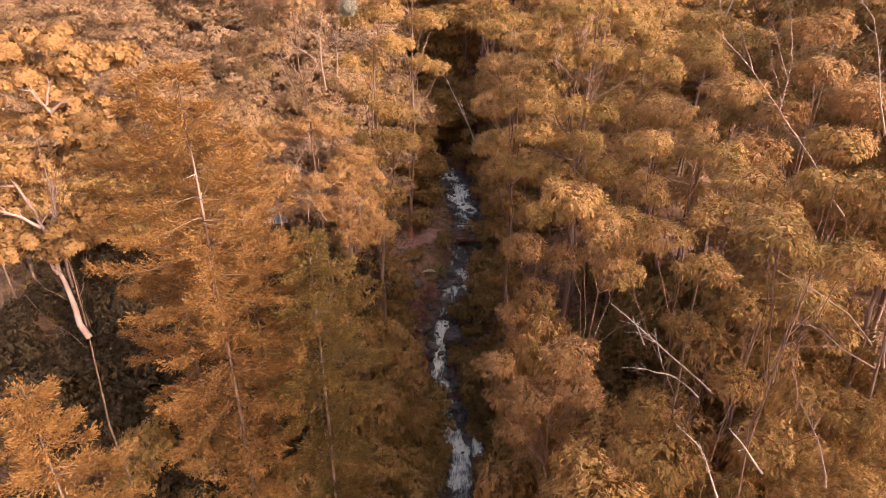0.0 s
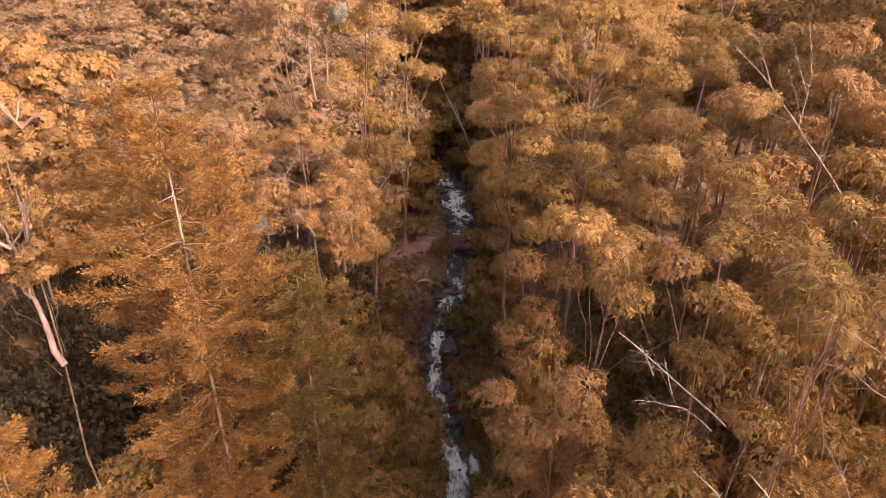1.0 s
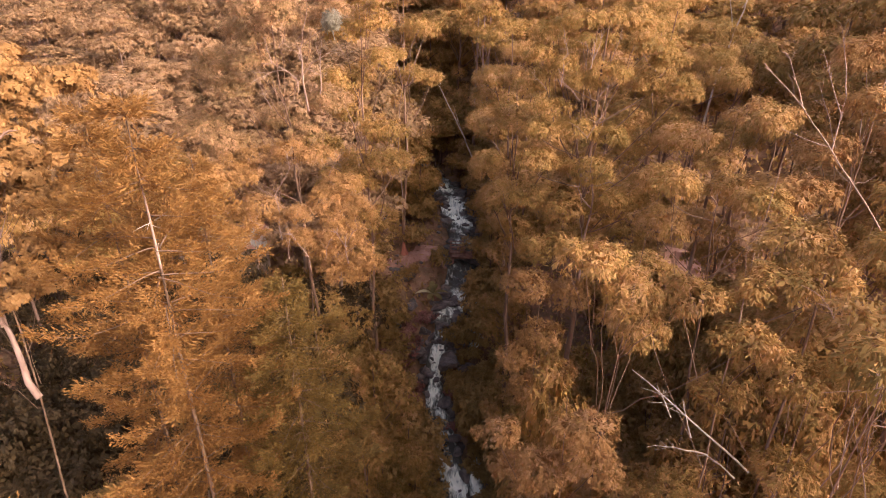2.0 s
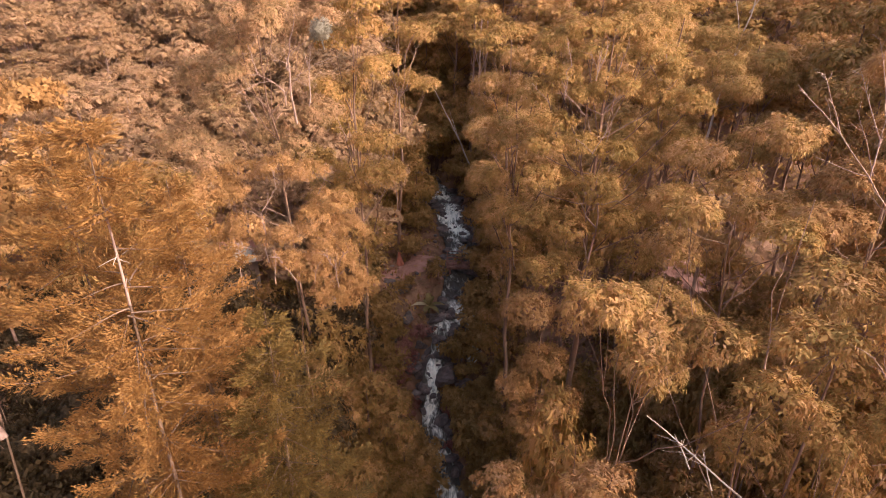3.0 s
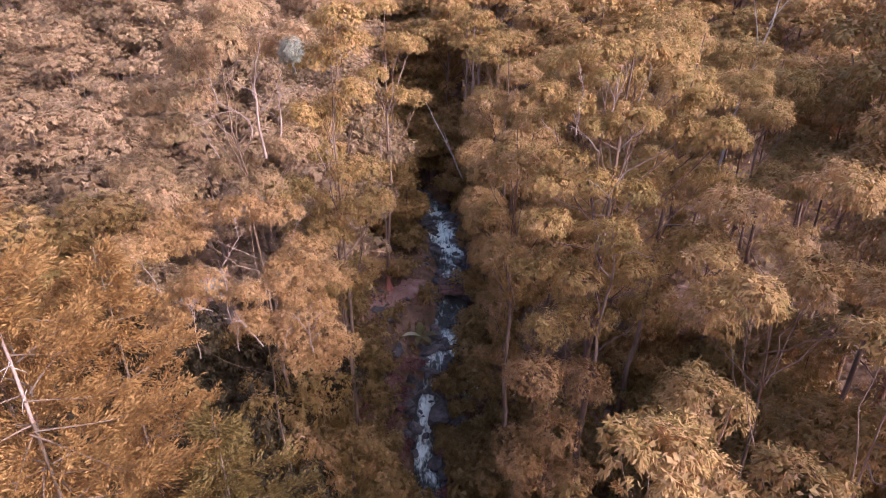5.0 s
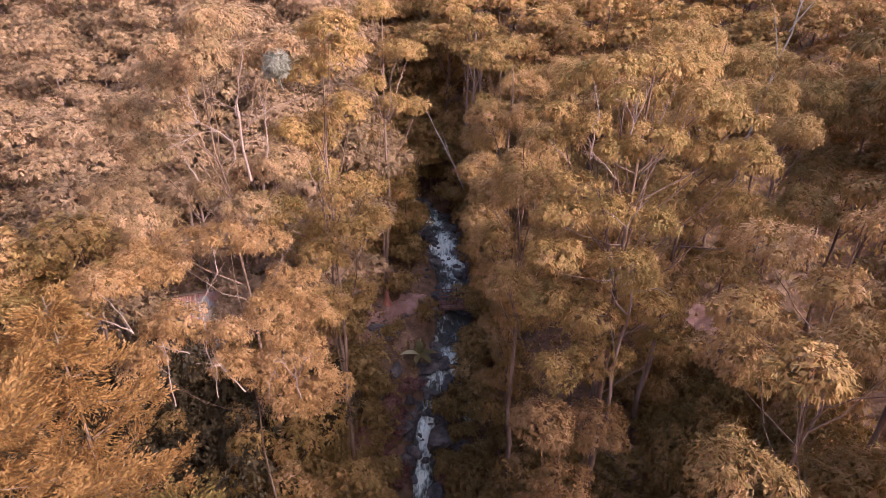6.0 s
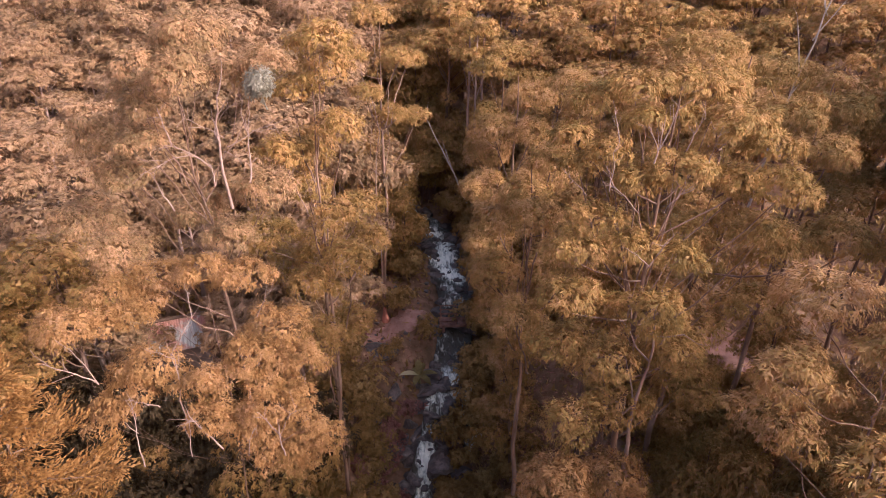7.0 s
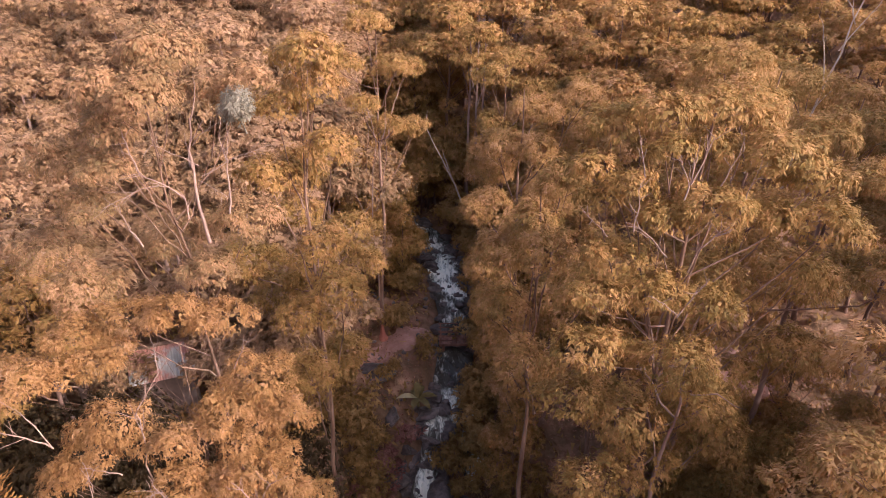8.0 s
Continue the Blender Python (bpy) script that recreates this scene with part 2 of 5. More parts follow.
# ---- mesh helpers ----
class Sheaf:
    """Collects quads and tubes as arrays, then makes one mesh."""

    def __init__(self, three=False):
        self.v, self.f, self.n, self.three = [], [], 0, three

    def quads(self, corners):
        k = len(corners)
        if self.three:
            half = (corners[:, 1] - corners[:, 3]) * 0.5
            corners = np.stack([corners[:, 0] + half, corners[:, 0] - half, corners[:, 2]], 1)
            self.v.append(corners.reshape(-1, 3))
            self.f.append(np.arange(3 * k).reshape(-1, 3) + self.n)
            self.n += 3 * k
            return
        self.v.append(corners.reshape(-1, 3))
        self.f.append(np.arange(4 * k).reshape(-1, 4) + self.n)
        self.n += 4 * k

    def tube(self, pts, radii, sides=6):
        pts = np.asarray(pts, float)
        k = len(pts)
        d = np.gradient(pts, axis=0)
        d /= np.linalg.norm(d, axis=1, keepdims=True) + 1e-9
        ref = np.where(np.abs(d[:, 2:3]) > 0.9, np.array([[1.0, 0, 0]]), np.array([[0, 0, 1.0]]))
        u = np.cross(d, ref)
        u /= np.linalg.norm(u, axis=1, keepdims=True) + 1e-9
        w = np.cross(d, u)
        a = np.linspace(0, 2 * math.pi, sides, endpoint=False)
        ring = pts[:, None] + (u[:, None] * np.cos(a)[None, :, None] + w[:, None] * np.sin(a)[None, :, None]) * np.asarray(radii, float)[:, None, None]
        self.v.append(ring.reshape(-1, 3))
        i = np.arange(k - 1)[:, None] * sides
        j = np.arange(sides)[None, :]
        jn = (j + 1) % sides
        q = np.stack([i + j, i + jn, i + sides + jn, i + sides + j], -1).reshape(-1, 4)
        self.f.append(q + self.n)
        self.n += k * sides

    def mesh(self, name, material, smooth_faces=False):
        me = bpy.data.meshes.new(name)
        v = np.concatenate(self.v).astype(np.float32)
        f = np.concatenate(self.f).astype(np.int32)
        me.vertices.add(len(v))
        me.vertices.foreach_set("co", v.ravel())
        me.loops.add(f.size)
        me.loops.foreach_set("vertex_index", f.ravel())
        me.polygons.add(len(f))
        me.polygons.foreach_set("loop_start", np.arange(0, f.size, f.shape[1], dtype=np.int32))
        if smooth_faces:
            me.polygons.foreach_set("use_smooth", np.ones(len(f), bool))
        me.update(calc_edges=True)
        me.materials.append(material)
        return me


def part(name, bm, material, parent, label=""):
    """One mesh object under a thing or a part, from a bmesh, a Sheaf or a mesh."""
    if isinstance(bm, Sheaf):
        me = bm.mesh(name, material, smooth_faces=True)
    elif isinstance(bm, bmesh.types.BMesh):
        me = bpy.data.meshes.new(name)
        bm.to_mesh(me)
        bm.free()
        me.materials.append(material)
    else:
        me = bm
    ob = new(name, me)
    ob.parent = parent
    return tagged(ob, label=label)


def unit(v):
    return v / (np.linalg.norm(v, axis=-1, keepdims=True) + 1e-9)


def leaf_quads(pos, axis, length, width, rng, face=None, loose=0.55):
    """Pointed leaves: base, one side, tip, other side, slightly folded. face: the way the blades roughly look."""
    k = len(pos)
    axis = unit(axis)
    blade = rng.normal(size=(k, 3))
    if face is not None:
        blade = face + blade * loose
    side = unit(np.cross(axis, blade))
    nrm = np.cross(axis, side)
    L, W = length[:, None], width[:, None]
    mid = pos + axis * L * 0.45 + nrm * L * 0.06
    return np.stack([pos, mid + side * W * 0.5, pos + axis * L, mid - side * W * 0.5], 1)


def dome_dirs(rng, k, low):
    z = rng.uniform(low, 1, k)
    a = rng.uniform(0, 2 * math.pi, k)
    r = np.sqrt(np.maximum(0, 1 - z * z))
    return np.stack([r * np.cos(a), r * np.sin(a), z], 1)


def drooping_clump(sh, rng, c, r, count, leaf, slim=0.22, droop=0.95, low=-0.4):
    """A rounded dome of foliage: fine leaves lie like shingles on a bumpy shell, tips lifted and hanging a little, over a denser inner layer."""
    r = np.asarray(r, float)
    size = r.mean()
    sprays = max(9, count // 10)
    d = dome_dirs(rng, sprays, low)
    p = rng.uniform(0, 6, 6)
    fine = 3.0 + 2.6 * size
    wob = 1 + 0.10 * np.sin(3.4 * d[:, :1] + p[0]) * np.sin(3.1 * d[:, 1:2] + p[1]) + 0.09 * np.sin(fine * d[:, :1] + p[2]) * np.sin(fine * d[:, 1:2] + p[3]) * np.sin(fine * d[:, 2:] + p[4])
    cen = np.asarray(c) + d * r * wob * rng.uniform(0.87, 1.05, (sprays, 1))
    which = rng.integers(0, sprays, count)
    dd = unit(d[which] + rng.normal(size=(count, 3)) * 0.14)
    pos = cen[which] + rng.normal(size=(count, 3)) * (0.03 + 0.03 * size)
    ax = np.array([0, 0, -droop]) + rng.normal(size=(count, 3)) * 0.5
    ax = unit(ax - dd * (ax * dd).sum(1, keepdims=True)) + dd * rng.uniform(0.0, 0.6, (count, 1))
    ln = leaf * rng.uniform(0.6, 1.35, count)
    sh.quads(leaf_quads(pos, ax, ln, ln * slim * rng.uniform(0.8, 1.3, count), rng, dd, 0.24))
    gauge = min(0.44 * size, 0.07 + leaf * 0.85)
    k = int(np.clip(4.2 * (size / gauge) ** 2, 30, 420))
    d = dome_dirs(rng, k, low - 0.15)
    ln = gauge * rng.uniform(0.7, 1.2, k)
    ax = unit(np.cross(d, rng.normal(size=(k, 3))))
    pos = np.asarray(c) + d * r * rng.uniform(0.76, 0.86, (k, 1)) - ax * ln[:, None] * 0.5
    sh.quads(leaf_quads(pos, ax, ln, ln * 0.6, rng, d, 0.1))


def rosette_clump(sh, rng, c, r, count, leaf, low=-0.3):
    """Umbrella rosettes of broad leaves over a rounded tuft."""
    k = max(1, count // 9)
    d = dome_dirs(rng, k, low)
    cen = np.asarray(c) + d * np.asarray(r) * rng.uniform(0.82, 1.02, (k, 1))
    side = unit(np.cross(np.repeat(d, 9, 0), rng.normal(size=(k * 9, 3))))
    ax = side + np.array([0, 0, -0.45]) + np.repeat(d, 9, 0) * 0.2
    ln = leaf * rng.uniform(0.7, 1.2, k * 9)
    pos = np.repeat(cen, 9, 0) + rng.normal(size=(k * 9, 3)) * leaf * 0.15
    sh.quads(leaf_quads(pos, ax, ln, ln * 0.42, rng, np.repeat(unit(d + np.array([0, 0, 0.3])), 9, 0), 0.25))


def bent(rng, a, b, k, sag=0.0, wander=0.08):
    """A wandering line from a to b, k points."""
    a, b = np.asarray(a, float), np.asarray(b, float)
    t = np.linspace(0, 1, k)[:, None]
    ln = np.linalg.norm(b - a)
    off = np.cumsum(rng.normal(size=(k, 3)), 0) * wander * ln / k
    off -= t * off[-1]
    line = a + (b - a) * t + off
    line[:, 2] += sag * ln * np.sin(t[:, 0] * math.pi)
    return line


def lobe_tree(name, label, base, lobes, leaf_mat, seed, leaf=0.14, density=1.0, bark=None, style="droop",
              trunk_r=0.16, clump=0.42, lean=(0, 0), category="tree", group="", root_z=None, low=-0.3, detail=1.6, slim=0.3, spars=(), three=False, joined=False):
    """A tree from its lobes of foliage (centre and radii): trunk, limbs that reach into each lobe, and a crown of clumps."""
    rng = np.random.default_rng(seed)
    bark = bark or M_BARK
    bx, by = base
    bz = gz(bx, by) - 0.3 if root_z is None else root_z
    origin = np.array([bx, by, bz])
    lobes = np.array(lobes, float)
    lobes[:, :3] -= origin
    top = lobes[:, 2].max()
    thing = new(name)
    thing.location = origin
    mid = lobes[:, :2].mean(0)
    head = np.array([mid[0] * 0.75 + lean[0], mid[1] * 0.75 + lean[1], top + lobes[lobes[:, 2].argmax(), 5] * 0.2])
    stem = bent(rng, (0, 0, 0), head, 12, 0, 0.05)
    rad = trunk_r * (1 - np.linspace(0, 1, 12) ** 1.2 * 0.86)
    rad[0] *= 1.45
    tr = Sheaf()
    tr.tube(stem, rad, 9)
    part("trunk", tr, bark, thing)
    crown = Sheaf(three)
    boughs = Sheaf()
    for cx, cy, cz, rx, ry, rz in lobes:
        c = np.array([cx, cy, cz])
        r = np.array([rx, ry, rz])
        limb = boughs if joined else Sheaf()
        leave = np.clip((cz - rz * 1.6) / head[2], 0.15, 0.9) * rng.uniform(0.8, 1.0)
        k0 = leave * 11
        i0 = int(k0)
        p0 = stem[i0] + (stem[min(i0 + 1, 11)] - stem[i0]) * (k0 - i0)
        hub = c - np.array([0, 0, rz * 0.55])
        main = bent(rng, p0, hub, 7, -0.06, 0.14)
        r0 = trunk_r * (0.46 - 0.24 * leave) * min(1, 3.2 / math.sqrt(len(lobes)))
        limb.tube(main, np.linspace(r0, r0 * 0.5, 7), 6)
        size = (rx * ry * rz) ** (1 / 3)
        m = max(4, int(round(detail / clump ** 2)))
        if style == "droop":
            m = max(4, m // 2)
            drooping_clump(crown, rng, c, r * 0.86, int(density * 5.0 * (0.86 * size) ** 2 / (leaf * leaf * slim * 0.5)), leaf, slim, low=-0.25)
        turn = rng.uniform(0, 6.28)
        for q in range(m):
            zz = 1 - (q + 0.5) / m * (1 - low)
            aa = turn + q * 2.39996 + rng.uniform(-0.35, 0.35)
            rr = math.sqrt(max(0, 1 - zz * zz))
            cc = c + np.array([rr * math.cos(aa), rr * math.sin(aa), zz * 0.9]) * r * rng.uniform(0.66, 0.92)
            cr = clump * size * rng.uniform(0.62, 1.2)
            if q % 2 == 0:
                limb.tube(bent(rng, main[rng.integers(4, 7)], cc - np.array([0, 0, cr * 0.15]), 4, -0.03, 0.16), np.linspace(min(0.03, r0 * 0.3), 0.008, 4), 3)
            n = int(density * 5.2 * cr * cr / (leaf * leaf * slim * 0.5))
            if style == "droop":
                drooping_clump(crown, rng, cc, (cr, cr, cr * rng.uniform(0.65, 0.85)), n, leaf, slim)
            else:
                rosette_clump(crown, rng, cc, (cr, cr, cr * 0.7), int(n * slim * 3.2), leaf)
        if not joined:
            part("limb", limb, bark, thing)
    if joined:
        tagged(part("bough", boughs, bark, thing), kind="stuff")
    part("crown", crown, leaf_mat, thing)
    for a, b, r in spars:
        sp = Sheaf()
        line = bent(rng, np.array(a) - origin, np.array(b) - origin, 8, 0.05, 0.13)
        sp.tube(line, np.linspace(r, r * 0.4, 8) * 0.45, 7)
        ln = np.linalg.norm(line[-1] - line[0])
        for _ in range(4):
            e = line[rng.integers(3, 8)]
            sp.tube(bent(rng, e, e + unit(line[-1] - line[0] + rng.normal(size=3) * 0.5 * ln) * ln * rng.uniform(0.25, 0.5), 5, 0, 0.2), np.linspace(r * 0.22, 0.005, 5), 4)
        part("bare_limb", sp, M_BARK, thing, "bare pale pinkish limb")
    tagged(thing, label=label, category=category, group=group)
    return thing


def conifer(name, label, base, top_z, reach, seed, taper=0.62, density=1.0, leaf=0.105, low_frac=0.25, bare=None, leaves=None):
    """A cypress: straight trunk, many arching branches with flat feathery sprays, tips turned up."""
    rng = np.random.default_rng(seed)
    bx, by = base
    bz = gz(bx, by) - 0.3
    h = top_z - bz
    thing = new(name)
    thing.location = (bx, by, bz)
    stem = bent(rng, (0, 0, 0), (0, 0, h), 14, 0, 0.01)
    tr = Sheaf()
    tr.tube(stem, 0.12 * (1 - np.linspace(0, 1, 14) * 0.9), 9)
    # dark bark stands in for shade on the trunk outside its bare section
    part("trunk", tr, M_BARK_DARK, thing)
    if bare:
        shaft = Sheaf()
        hs = np.linspace(bare[0] - bz, min(bare[1] - bz, h - 0.3), 9)
        shaft.tube(np.stack([np.interp(hs, stem[:, 2], stem[:, i]) for i in range(3)], 1), 0.12 * (1 - hs / h * 0.9) + 0.004, 9)
        part("bare_trunk", shaft, M_BARK, thing, "bare pale trunk section")
    crown = Sheaf()
    z = h - 0.25
    tier = 0
    a = rng.uniform(0, 6)
    while z > h * low_frac:
        down = h - z
        a += 2.4 + rng.uniform(-0.5, 0.5)
        tier += 1
        sparse = 1 + 1.6 * float(smooth(0.28, 0.5, (h - z) / h))
        z -= (rng.uniform(0.03, 0.10) * sparse if tier % 6 else rng.uniform(0.5, 0.95)) / density
        ln = min(reach, 0.35 + down * taper) * rng.uniform(0.62, 1.12) * (1 - 0.45 * float(smooth(0.5, 0.75, down / h)))
        dir_xy = np.array([math.cos(a), math.sin(a), 0])
        if bare and bare[0] < z + bz < bare[1] and dir_xy @ np.array([0.30, -0.95, 0]) > 0.45:
            tw = bent(rng, (0, 0, z), dir_xy * ln * rng.uniform(0.12, 0.26) + np.array([0, 0, z - 0.1]), 4, 0.0, 0.2)
            dead = Sheaf()
            dead.tube(tw, np.linspace(0.014, 0.004, 4), 4)
            part("dead_twig", dead, M_DEAD, thing, "bare grey twig")
            continue
        t = np.linspace(0, 1, 9)
        rise = ln * (0.04 * t - 0.70 * t ** 2 + 0.72 * t ** 3)
        side = np.cross(dir_xy, [0, 0, 1])
        line = dir_xy * (t * ln)[:, None] + np.array([0, 0, 1]) * (z + rise)[:, None] + side * (np.sin(t * 3 + rng.uniform(0, 3)) * 0.06 * ln)[:, None]
        wood = Sheaf()
        wood.tube(line, np.linspace(0.012 + 0.005 * ln, 0.005, 9), 4)
        part("branch", wood, M_BARK_DARK, thing)
        nb = int(15 + ln * 20)
        tt = rng.uniform(0.05, 1.0, nb) ** 0.7
        org = np.stack([np.interp(tt, t, line[:, i]) for i in range(3)], 1) + rng.normal(size=(nb, 3)) * 0.05
        sgn = rng.choice([-1, 1], nb)[:, None]
        fw = dir_xy * 0.75 + np.array([0, 0, 0.22])
        bdir = unit(fw + side * sgn * rng.uniform(0.1, 0.8, (nb, 1)) + rng.normal(size=(nb, 3)) * np.array([0.22, 0.22, 0.34]))
        bl = (0.30 + 0.12 * ln * (1 - tt)) * rng.uniform(0.7, 1.3, nb)
        q = 14
        s = np.tile(np.linspace(0.0, 1.0, q), (nb, 1))
        girth = (0.075 * (1 - 0.75 * s))[..., None]
        pos = org[:, None] + bdir[:, None] * (s * bl[:, None])[..., None] + np.array([0, 0, 1]) * (0.10 * s ** 2 * bl[:, None])[..., None] + rng.normal(size=(nb, q, 3)) * girth
        ax = bdir[:, None] * 1.0 + rng.normal(size=(nb, q, 3)) * 0.26 + np.array([0, 0, 0.12])
        k = nb * q
        le = leaf * rng.uniform(0.7, 1.3, k)
        crown.quads(leaf_quads(pos.reshape(-1, 3), ax.reshape(-1, 3), le, le * 0.34, rng, np.broadcast_to(dir_xy * 0.6 + np.array([0, 0, 0.8]), (k, 3)), 0.35))
        tw = 60
        ia = rng.uniform(0, 6.28, tw)
        idir = np.stack([np.cos(ia), np.sin(ia), rng.uniform(-0.7, 0.3, tw)], 1)
        ipos = np.array([0, 0, z]) + idir * rng.uniform(0.08, 0.7, (tw, 1)) + np.array([0, 0, 1]) * rng.uniform(-0.2, 0.2, (tw, 1))
        if not (bare and bare[0] - 0.4 < z + bz < bare[1]):
            crown.quads(leaf_quads(ipos, idir + rng.normal(size=(tw, 3)) * 0.3, rng.uniform(0.12, 0.26, tw), rng.uniform(0.03, 0.05, tw), rng))
    part("crown", crown, leaves or M_CONIFER, thing)
    return tagged(thing, label=label, category="tree", group="cypress trees")


def bare_tree(name, label, strokes, seed, category="dead tree", material=None):
    """Bare limbs from a few strokes: each is start, end, start radius; the first is the stem and the others grow from it."""
    rng = np.random.default_rng(seed)
    thing = new(name)
    o = np.array(strokes[0][0], float)
    thing.location = o
    for i, (a, b, r) in enumerate(strokes):
        sh = Sheaf()
        a, b = np.array(a, float) - o, np.array(b, float) - o
        line = bent(rng, a, b, 9, 0.03, 0.06)
        sh.tube(line, np.linspace(r, r * 0.3, 9), 7)
        for _ in range(5):
            k = rng.integers(4, 9)
            d = unit((b - a) * 0.8 + rng.normal(size=3) * np.linalg.norm(b - a) * 0.5)
            e = line[k] + d * np.linalg.norm(b - a) * rng.uniform(0.10, 0.22)
            sh.tube(bent(rng, line[k], e, 5, 0.0, 0.15), np.linspace(r * 0.35, 0.005, 5), 4)
        part("stem" if i == 0 else "limb", sh, material or M_DEAD, thing)
    return tagged(thing, label=label, category=category)


# ---- ground ----
def graded(lo, hi, fine_lo, fine_hi, step):
    a = fine_lo - np.cumsum(step * 1.22 ** np.arange(60))
    b = fine_hi + np.cumsum(step * 1.22 ** np.arange(60))
    return np.concatenate([a[a > lo][::-1], np.arange(fine_lo, fine_hi + step, step), b[b < hi]])


def sheet(name, xs, ys, zfun, material):
    X, Y = np.meshgrid(xs, ys)
    Z = zfun(X, Y)
    v = np.stack([X, Y, Z], -1).reshape(-1, 3)
    w = len(xs)
    i = (np.arange(len(ys) - 1)[:, None] * w + np.arange(w - 1)[None]).ravel()
    sh = Sheaf()
    sh.v.append(v)
    sh.f.append(np.stack([i, i + 1, i + w + 1, i + w], 1))
    return new(name, sh.mesh(name, material, smooth_faces=True))


ground = sheet("ground", graded(-900, 900, -34, 34, 0.55), graded(-500, 1200, -4, 86, 0.55), ground_z, M_SOIL)
tagged(ground, label="reddish brown forest soil sloping down to a stream", category="ground", kind="structure")


# ---- stream ----
def ribbon(name, ys, xc, half, zc, material, seed, label):
    """Running water: a sheet along the bed, with steps, ripples and a flag for the rapid stretches."""
    rng = np.random.default_rng(seed)
    nx = 23
    s = np.linspace(-1, 1, nx)
    X = xc[:, None] + s[None] * half[:, None]
    Y = np.repeat(ys[:, None], nx, 1) + 0.25 * np.sin(X * 2.3)
    Z = zc[:, None] + 0.10 * np.sin(X * 3.1 + Y * 1.7) * np.sin(Y * 2.3 - X) + 0.06 * np.sin(X * 7 + Y * 5.1) - 0.12 * s[None] ** 4
    Z += rng.normal(size=Z.shape) * 0.025
    sh = Sheaf()
    sh.v.append(np.stack([X, Y, Z], -1).reshape(-1, 3))
    i = (np.arange(len(ys) - 1)[:, None] * nx + np.arange(nx - 1)[None]).ravel()
    sh.f.append(np.stack([i, i + 1, i + nx + 1, i + nx], 1))
    me = sh.mesh(name, material, smooth_faces=True)
    steep = np.interp(ys, [30, 33, 35, 36.5, 38, 41, 43, 45.5, 46.5, 48, 50.5, 52, 55, 57, 58.5, 60, 62, 67, 68.5, 70, 72, 75, 79], [0.8, 1, 0.9, 0.35, 0.7, 0.55, 1, 1, 0.45, 0.8, 0.7, 0.35, 0.3, 0.25, 0.55, 0.4, 0.95, 0.95, 0.45, 0.9, 0.5, 0.85, 0.7])
    fl = (steep[:, None] * (1 - 0.75 * np.abs(s[None] + 0.3 * np.sin(ys * 1.1)[:, None]) ** 2.2)).astype(np.float32)
    at = me.attributes.new("rapid", 'FLOAT', 'POINT')
    at.data.foreach_set("value", fl.ravel())
    return tagged(new(name, me), label=label, category="stream", kind="structure")


ys = np.arange(-12, 80, 0.16)
wid = np.interp(ys, [18, 34, 40, 44, 47, 50, 54, 58, 62, 70, 84], [1.2, 1.0, 0.85, 0.65, 0.9, 1.3, 1.4, 1.3, 1.45, 1.6, 1.4])
ribbon("water", ys, bed_x(ys), wid, bed_z(ys) + 0.05, M_WATER, 3, "white foaming stream running over dark rocks")
ys2 = np.arange(33, 52, 0.16)
ribbon("water", ys2, np.interp(ys2, [33, 38, 42, 46, 49, 52], [2.4, 3.2, 3.4, 3.3, 3.9, 3.0]), np.interp(ys2, [33, 44, 47, 50, 52], [0.5, 0.7, 1.1, 1.1, 0.7]),
       bed_z(ys2) + 0.25 + 0.35 * np.exp(-((ys2 - 45) / 2.0) ** 2), M_WATER, 4, "narrow side channel of white water between bushes")


def rock_mesh(seed, rough=0.5):
    rng = np.random.default_rng(seed)
    bm = bmesh.new()
    bmesh.ops.create_icosphere(bm, subdivisions=3, radius=1)
    off = Vector(rng.uniform(-9, 9, 3))
    cuts = [(Vector(unit(rng.normal(size=3))), rng.uniform(0.55, 0.85)) for _ in range(7)]
    for v in bm.verts:
        q = v.co * (1 + noise.noise(v.co * 0.9 + off) * rough * 1.4)
        for nrm, far in cuts:
            over = q.dot(nrm) - far
            if over > 0:
                q = q - nrm * over * 0.85
        q = q * (1 + noise.noise(v.co * 3.1 + off) * 0.12)
        v.co = Vector((q.x * 1.15, q.y * 0.9, max(q.z * 0.72, -0.35)))
    me = bpy.data.meshes.new("boulder")
    bm.to_mesh(me)
    bm.free()
    me.materials.append(M_ROCK)
    return me


ROCKS = [rock_mesh(40 + i) for i in range(9)]
rng = np.random.default_rng(11)
for i in range(280):
    y = rng.uniform(26, 80) if i % 3 else rng.uniform(43, 50) if i % 2 else rng.uniform(57, 76)
    wide = float(np.interp(y, ys, wid))
    if i % 7 < 3:
        off = rng.choice([-1, 1]) * wide * rng.uniform(0.75, 1.25)
        s = rng.uniform(0.3, 0.75)
    elif i % 7 < 5:
        off = rng.uniform(-0.8, 0.8) * wide
        s = rng.uniform(0.10, 0.30) if i % 5 else rng.uniform(0.35, 0.55)
    else:
        off = -wide - abs(rng.normal(0.9, 0.8)) if i % 2 else wide + abs(rng.normal(0.6, 0.5))
        s = rng.uniform(0.2, 0.6)
    x = bed_x(y) + off
    b = new("boulder", ROCKS[i % 9])
    z = max(gz(x, y), float(bed_z(y)) if abs(off) < wide * 0.95 else -99)
    b.matrix_world = Matrix.LocRotScale((x, y, z), Euler((rng.uniform(-.3, .3), rng.uniform(-.3, .3), rng.uniform(0, 6))), (s * rng.uniform(.8, 1.4), s * rng.uniform(.7, 1.2), s * rng.uniform(.6, 1.1)))
    tagged(b, label="dark wet boulder lying in the stream bed" if abs(off) < wide else "brown boulder on the bank of the stream", category="boulder", group="boulders in the stream")

